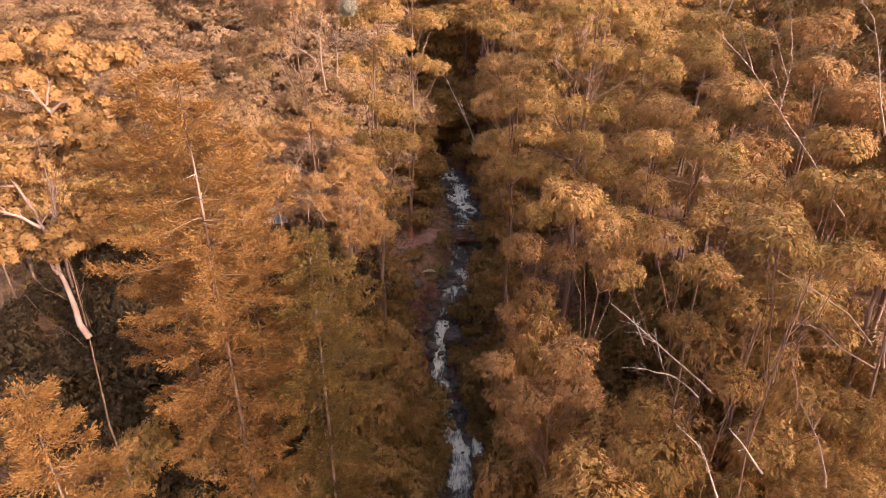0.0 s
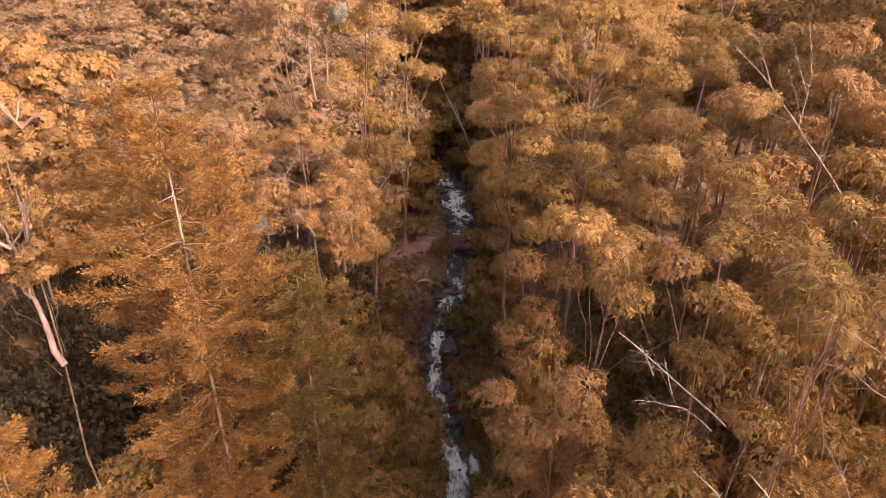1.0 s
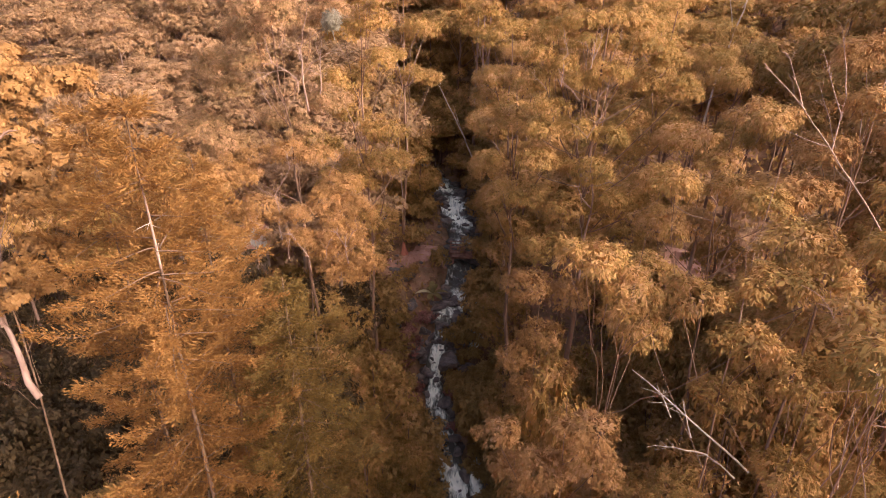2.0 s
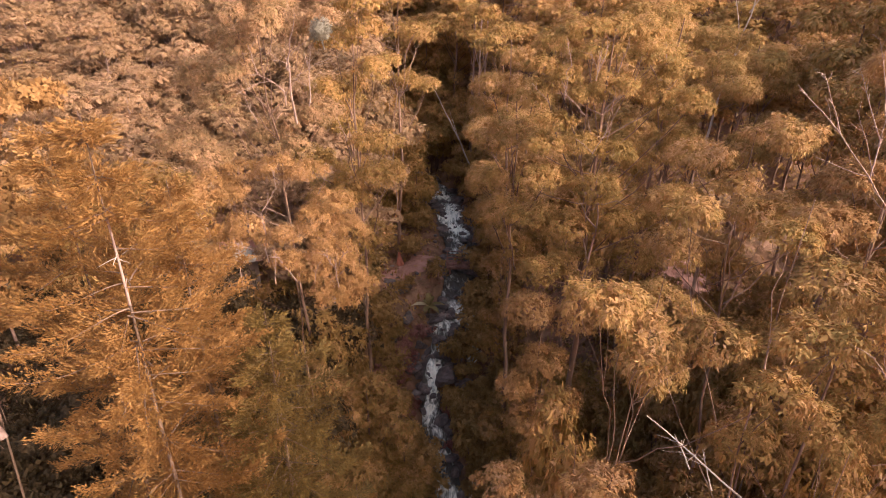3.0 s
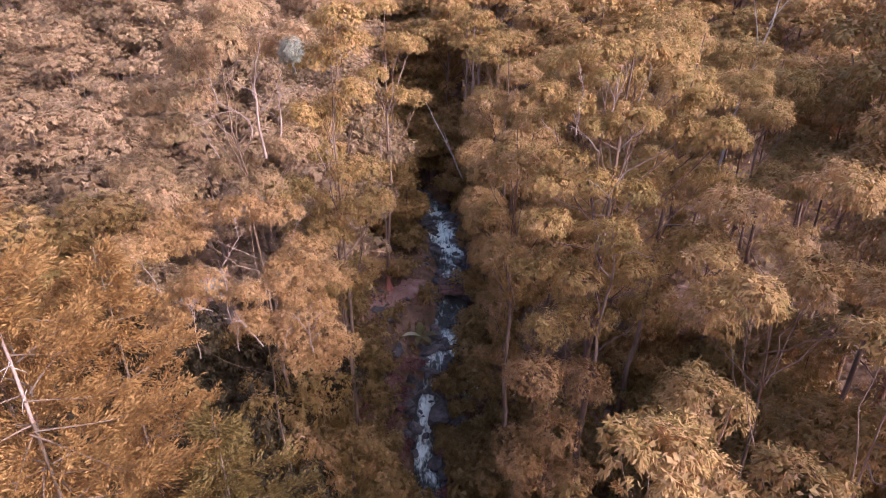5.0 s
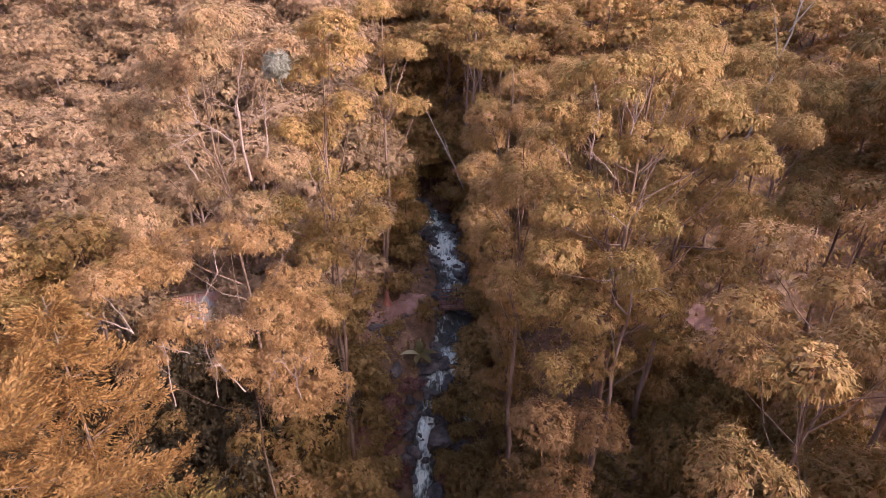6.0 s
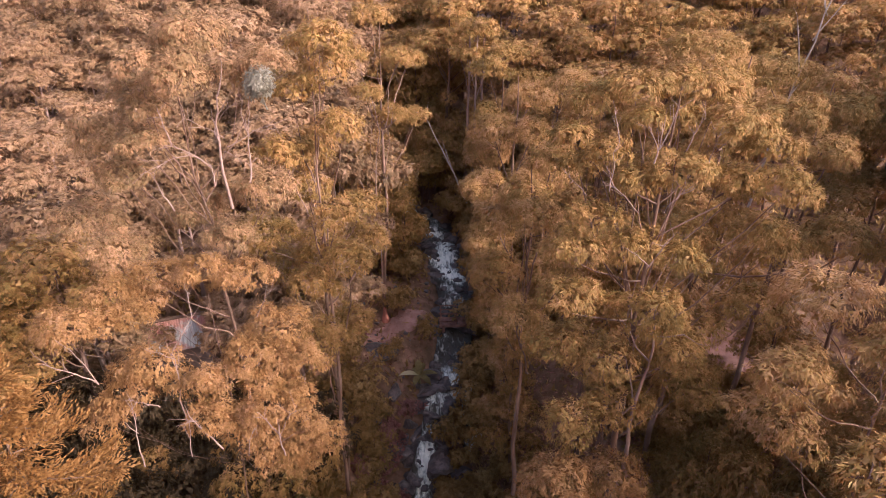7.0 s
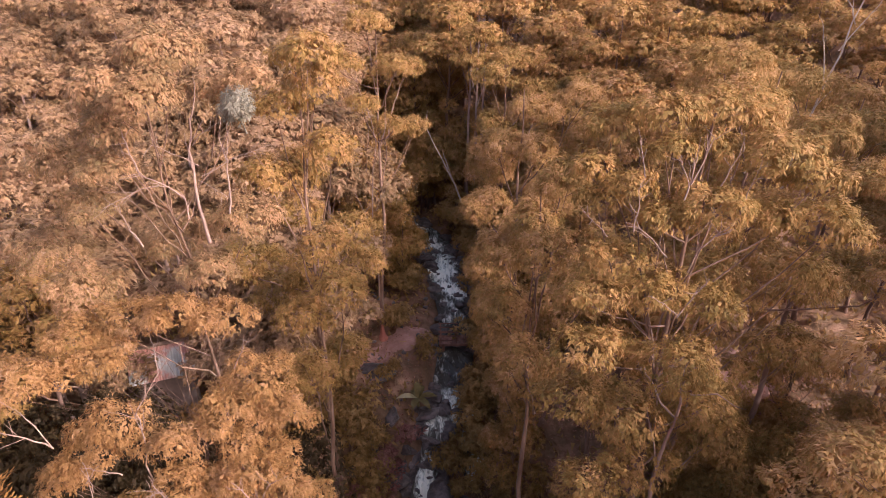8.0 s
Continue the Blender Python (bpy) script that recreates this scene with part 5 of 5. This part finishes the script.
for i in range(110):
    y = rng.uniform(34, 53)
    d = rng.uniform(1.4, 4.8) if i % 3 else -rng.uniform(1.5, 4.8)
    x = float(bed_x(y)) + d
    if -5.0 < x < 0.7 and 46.5 < y < 51 or i % 5 == 0 and d > 0 and 44 < y < 50:
        continue
    bush(BANK_SHRUBS, x, y, rng.uniform(0.45, 1.0), rng, rng.uniform(0.8, 1.3))

for i in range(100):
    y = rng.uniform(30, 58)
    d = rng.uniform(1.3, 3.4) * (1 if i % 4 else -1)
    x = float(bed_x(y)) + d
    if d < 0 and y > 43 or d > 0 and 46 < y < 50.5 and i % 3:
        continue
    bush(BANK_SHRUBS, x, y, rng.uniform(0.5, 1.0), rng, rng.uniform(0.8, 1.4))

for i in range(80):
    y = rng.uniform(-11, 22)
    x = float(bed_x(y)) + (rng.uniform(1.6, 7.5) if i % 2 else -rng.uniform(1.6, 9.0))
    bush(BANK_SHRUBS, x, y, rng.uniform(0.7, 1.5), rng, rng.uniform(0.9, 1.5))

# ---- ground cover ----
rng = np.random.default_rng(80)
k = 60000
gy = rng.uniform(-12, 80, k)
gx = rng.uniform(-1, 1, k) * np.maximum(22, 0.72 * gy + 4)
keep = np.abs(gx - bed_x(gy)) > 2.0
keep &= ~((gx > 15.5) & (gx < 22.5) & (gy > 37.5) & (gy < 46.5) & (rng.random(k) < 0.8))
keep &= ~((gx > -7) & (gx < 1) & (gy > 51.5) & (gy < 58) & (rng.random(k) < 0.75))
gx, gy = gx[keep], gy[keep]
k = len(gx)
pos = np.stack([gx, gy, ground_z(gx, gy) + rng.uniform(0.0, 0.35, k)], 1)
ax = rng.normal(size=(k, 3)) * 0.6 + np.array([0, 0, 0.45])
ln = rng.uniform(0.25, 0.6, k)
cover = Sheaf(True)
cover.quads(leaf_quads(pos, ax, ln, ln * 0.45, rng))
cover = new("ground_cover", cover.mesh("ground_cover", M_SHRUB))
tagged(cover, label="low brown ferns and seedlings covering the forest floor", category="undergrowth", kind="stuff")
k = 26000
gx, gy = rng.uniform(3, 24, k), rng.uniform(14, 47, k)
pos = np.stack([gx, gy, ground_z(gx, gy) + 0.02], 1)
ax = rng.normal(size=(k, 3)) * np.array([1, 1, 0.2])
ln = rng.uniform(0.12, 0.3, k)
litter = Sheaf(True)
litter.quads(leaf_quads(pos, ax, ln, ln * 0.4, rng))
litter = new("leaf_litter", litter.mesh("leaf_litter", M_LITTER))
tagged(litter, label="fallen pinkish leaves scattered over bare soil", category="leaf litter", kind="stuff")


# stones and fallen leaves on the terrace beside the footbridge
rng = np.random.default_rng(84)
for i in range(70):
    x, y = rng.uniform(-7.5, 0.2), rng.uniform(47, 68)
    d = x - bed_x(y)
    if d > -1.6:
        continue
    q = rng.uniform(0.07, 0.26)
    st = new("stone", ROCKS[i % 9])
    st.matrix_world = Matrix.LocRotScale((x, y, gz(x, y) + 0.02), Euler((0, 0, rng.uniform(0, 6))), (q, q * rng.uniform(.7, 1.1), q * rng.uniform(.6, 1.0)))
    tagged(st, label="small brown stone lying on bare pinkish soil", category="stone", group="stones beside the path")
k = 9000
gx, gy = rng.uniform(-11, 1.5, k), rng.uniform(44, 72, k)
keep = (gx - bed_x(gy) < -1.7) & (np.sin(gx * 1.7 + 0.6) * np.sin(gy * 1.3) > -0.25)
gx, gy = gx[keep], gy[keep]
k = len(gx)
pos = np.stack([gx, gy, ground_z(gx, gy) + rng.uniform(0.03, 0.14, k)], 1)
ln = rng.uniform(0.08, 0.26, k)
drift = Sheaf(True)
drift.quads(leaf_quads(pos, rng.normal(size=(k, 3)) * np.array([1, 1, 0.35]) + np.array([0, 0, 0.15]), ln, ln * 0.4, rng))
drift = new("leaf_litter", drift.mesh("leaf_litter", M_LITTER))
tagged(drift, label="fallen reddish leaves drifted over the terrace soil", category="leaf litter", kind="stuff")


# ---- path and footbridge ----
def path_strip(points, half):
    pts = np.array(points, float)
    t = np.linspace(0, 1, 60)
    s = np.linspace(0, 1, len(pts))
    cx, cy = np.interp(t, s, pts[:, 0]), np.interp(t, s, pts[:, 1])
    dx, dy = np.gradient(cx), np.gradient(cy)
    ln = np.hypot(dx, dy)
    u = np.linspace(-1, 1, 9)
    w = half * (1 + 0.25 * np.sin(t * 23))
    X = cx[:, None] - (dy / ln * w)[:, None] * u
    Y = cy[:, None] + (dx / ln * w)[:, None] * u
    Z = ground_z(X, Y) + 0.10 - 0.14 * np.abs(u) ** 3
    sh = Sheaf()
    sh.v.append(np.stack([X, Y, Z], -1).reshape(-1, 3))
    i = (np.arange(59)[:, None] * 9 + np.arange(8)[None]).ravel()
    sh.f.append(np.stack([i, i + 1, i + 10, i + 9], 1))
    return new("path", sh.mesh("path", M_PATH, smooth_faces=True))


tagged(path_strip([(1.1, 55.1), (-0.6, 55.7), (-2.2, 55.0), (-3.8, 53.6), (-6.0, 52.8), (-9.0, 51.4)], 1.3), label="bare pinkish dirt path leading to the footbridge", category="path", kind="structure")

for pts, half in (([(14.6, 31.0), (15.8, 35.5), (17.6, 40.5), (19.6, 47.0)], 1.7), ([(8.6, 37.6), (11.0, 37.4), (13.0, 37.8)], 1.5)):
    clear = path_strip(pts, half)
    clear.name = "clearing"
    tagged(clear, label="bare pink soil of a clearing among the gum trees", category="clearing", kind="structure")


def box(bm, lo, hi, bevel=0.0):
    r = bmesh.ops.create_cube(bm, size=1)
    for v in r["verts"]:
        v.co = Vector([lo[i] + (v.co[i] + 0.5) * (hi[i] - lo[i]) for i in range(3)])
    if bevel:
        bmesh.ops.bevel(bm, geom=list({e for v in r["verts"] for e in v.link_edges}), offset=bevel, segments=1, affect='EDGES')


def boxed(name, lo, hi, material, parent, bevel=0.01, label=""):
    bm = bmesh.new()
    box(bm, lo, hi, bevel)
    return part(name, bm, material, parent, label)


def footbridge():
    b = new("footbridge")
    b.location = (1.12, 55.0, -1.52)
    span, wide = 5.6, 1.2
    for yy in (-wide / 2 + 0.08, wide / 2 - 0.24):
        boxed("beam", (0, yy, -0.22), (span, yy + 0.16, 0), M_TIMBER, b)
    me = None
    for i in range(27):
        o = boxed("plank", (0, -wide / 2, 0), (0.19, wide / 2, 0.045), M_TIMBER, b) if me is None else part("plank", me, M_TIMBER, b)
        me = o.data
        o.location = (0.02 + i * 0.206, 0.012 * math.sin(i * 7.0), 0.003)
    for yy in (-wide / 2, wide / 2 - 0.09):
        for i in range(2):
            x = 0.1 + i * 1.2
            boxed("post", (x, yy, -0.2), (x + 0.09, yy + 0.09, 1.08), M_TIMBER, b)
        for z in (0.35, 0.7, 1.05):
            boxed("rail", (0.0, yy - 0.03 if yy < 0 else yy + 0.09, z), (1.5, yy if yy < 0 else yy + 0.12, z + 0.09), M_TIMBER, b)
    for x in (0.25, span - 0.45):
        boxed("pier", (x, -0.4, -2.2), (x + 0.2, 0.4, -0.22), M_TIMBER, b)
    return tagged(b, label="small reddish timber footbridge with post railings", category="footbridge")


footbridge()


def banana_plant(x, y, s):
    rng = np.random.default_rng(91)
    b = new("banana_plant")
    b.location = (x, y, gz(x, y) - 0.05)
    st = Sheaf()
    st.tube(bent(rng, (0, 0, 0), (0, 0, 0.9 * s), 6, 0, 0.03), np.linspace(0.13, 0.07, 6) * s, 8)
    part("stem", st, M_BANANA, b)
    for i, (az, up, ln) in enumerate([(3.2, 1.15, 1.75), (2.5, 1.5, 1.5), (1.7, 2.2, 1.5), (0.9, 1.9, 1.5), (0.15, 1.0, 1.6), (5.4, 0.9, 1.5), (4.4, 1.1, 1.4)]):
        t = np.linspace(0, 1, 11)
        d = np.array([math.cos(az), math.sin(az), 0])
        ln *= s
        line = d * (t * ln * (0.9 if up < 1.4 else 0.45))[:, None] + np.array([0, 0, 1]) * (0.85 * s + ln * (0.55 * up * t - 0.62 * t ** 2))[:, None]
        side = np.cross(d, [0, 0, 1])
        w = 0.24 * s * np.sin(np.clip(t * 1.08, 0, 1) * math.pi) ** 0.6 + 0.01
        sh = Sheaf()
        v = np.stack([line - side * w[:, None] + np.array([0, 0, 0.05]), line, line + side * w[:, None] + np.array([0, 0, 0.05])], 1)
        sh.v.append(v.reshape(-1, 3))
        q = (np.arange(10)[:, None] * 3 + np.arange(2)[None]).ravel()
        sh.f.append(np.stack([q, q + 1, q + 4, q + 3], 1))
        sh.n = 33
        sh.tube(line, np.linspace(0.025, 0.006, 11) * s, 5)
        part("leaf", sh, M_BANANA if i else M_BANANA_PALE, b, "" if i else "pale yellowish leaf")
    return tagged(b, label="banana plant with long pale arching leaves", category="banana plant")


banana_plant(-0.45, 49.7, 1.0)
big = new("boulder", ROCKS[2])
big.matrix_world = Matrix.LocRotScale((-3.35, 51.6, gz(-3.35, 51.6) + 0.1), Euler((0, 0, 0.6)), (1.25, 1.2, 1.2))
tagged(big, label="large grey boulder beside the dirt path", category="boulder")


def hut():
    x0, y0, z0 = -13.5, 42.6, gz(-13.5, 42.6) - 0.3
    h = new("hut")
    h.matrix_world = Matrix.Translation((x0, y0, z0)) @ Matrix.Rotation(0.35, 4, 'Z')
    eave, ridge = 6.1 - z0, 7.0 - z0
    w, d = 1.3, 1.1
    for nm, lo, hi in (("wall", (-w, -d, 0), (w, -d + 0.15, eave)), ("wall", (-w, d - 0.15, 0), (w, d, eave)), ("wall", (-w, -d + 0.15, 0), (-w + 0.15, d - 0.15, eave)), ("wall", (w - 0.15, -d + 0.15, 0), (w, d - 0.15, eave))):
        boxed(nm, lo, hi, M_WALL, h)
    ang = math.atan2(ridge - eave, d)
    for sgn in (-1, 1):
        ln = (d + 0.35) / math.cos(ang)
        a = np.linspace(-w - 0.3, w + 0.3, 97)
        wave = 0.02 * np.sin(np.linspace(0, 24 * 2 * math.pi, 97))
        bm = Sheaf()
        for low, lift in ((-0.02, 0.0), (-0.02, 0.012)):
            v = np.stack([np.stack([a, np.full(97, low), wave + lift], 1), np.stack([a, np.full(97, ln), wave + lift], 1)])
            bm.v.append(v.reshape(-1, 3))
            q = np.arange(96)
            bm.f.append(np.stack([q, q + 1, q + 98, q + 97], 1) + bm.n)
            bm.n += 194
        r = part("roof_sheet", bm, M_ROOF, h, "grey corrugated sheet with rusty red patches")
        r.matrix_local = Matrix.Translation((0, 0, ridge)) @ (Matrix.Rotation(math.pi, 4, 'Z') if sgn < 0 else Matrix.Identity(4)) @ Matrix.Rotation(-ang, 4, 'X')
    boxed("ridge_cap", (-w - 0.3, -0.14, ridge + 0.02), (w + 0.3, 0.14, ridge + 0.08), M_BARK_DARK, h)
    return tagged(h, label="small hut with rusty grey corrugated roof under the trees", category="hut")


hut()


def storage_box(x, y):
    b = new("storage_box")
    b.matrix_world = Matrix.Translation((x, y, gz(x, y) - 0.02)) @ Matrix.Rotation(0.5, 4, 'Z')
    boxed("body", (-0.24, -0.17, 0), (0.24, 0.17, 0.3), M_SHEET, b, 0.03)
    boxed("lid", (-0.26, -0.19, 0.3), (0.26, 0.19, 0.36), M_SHEET, b, 0.02)
    return tagged(b, label="small pale box lying on the bare bank", category="box")


storage_box(9.0, 29.4)
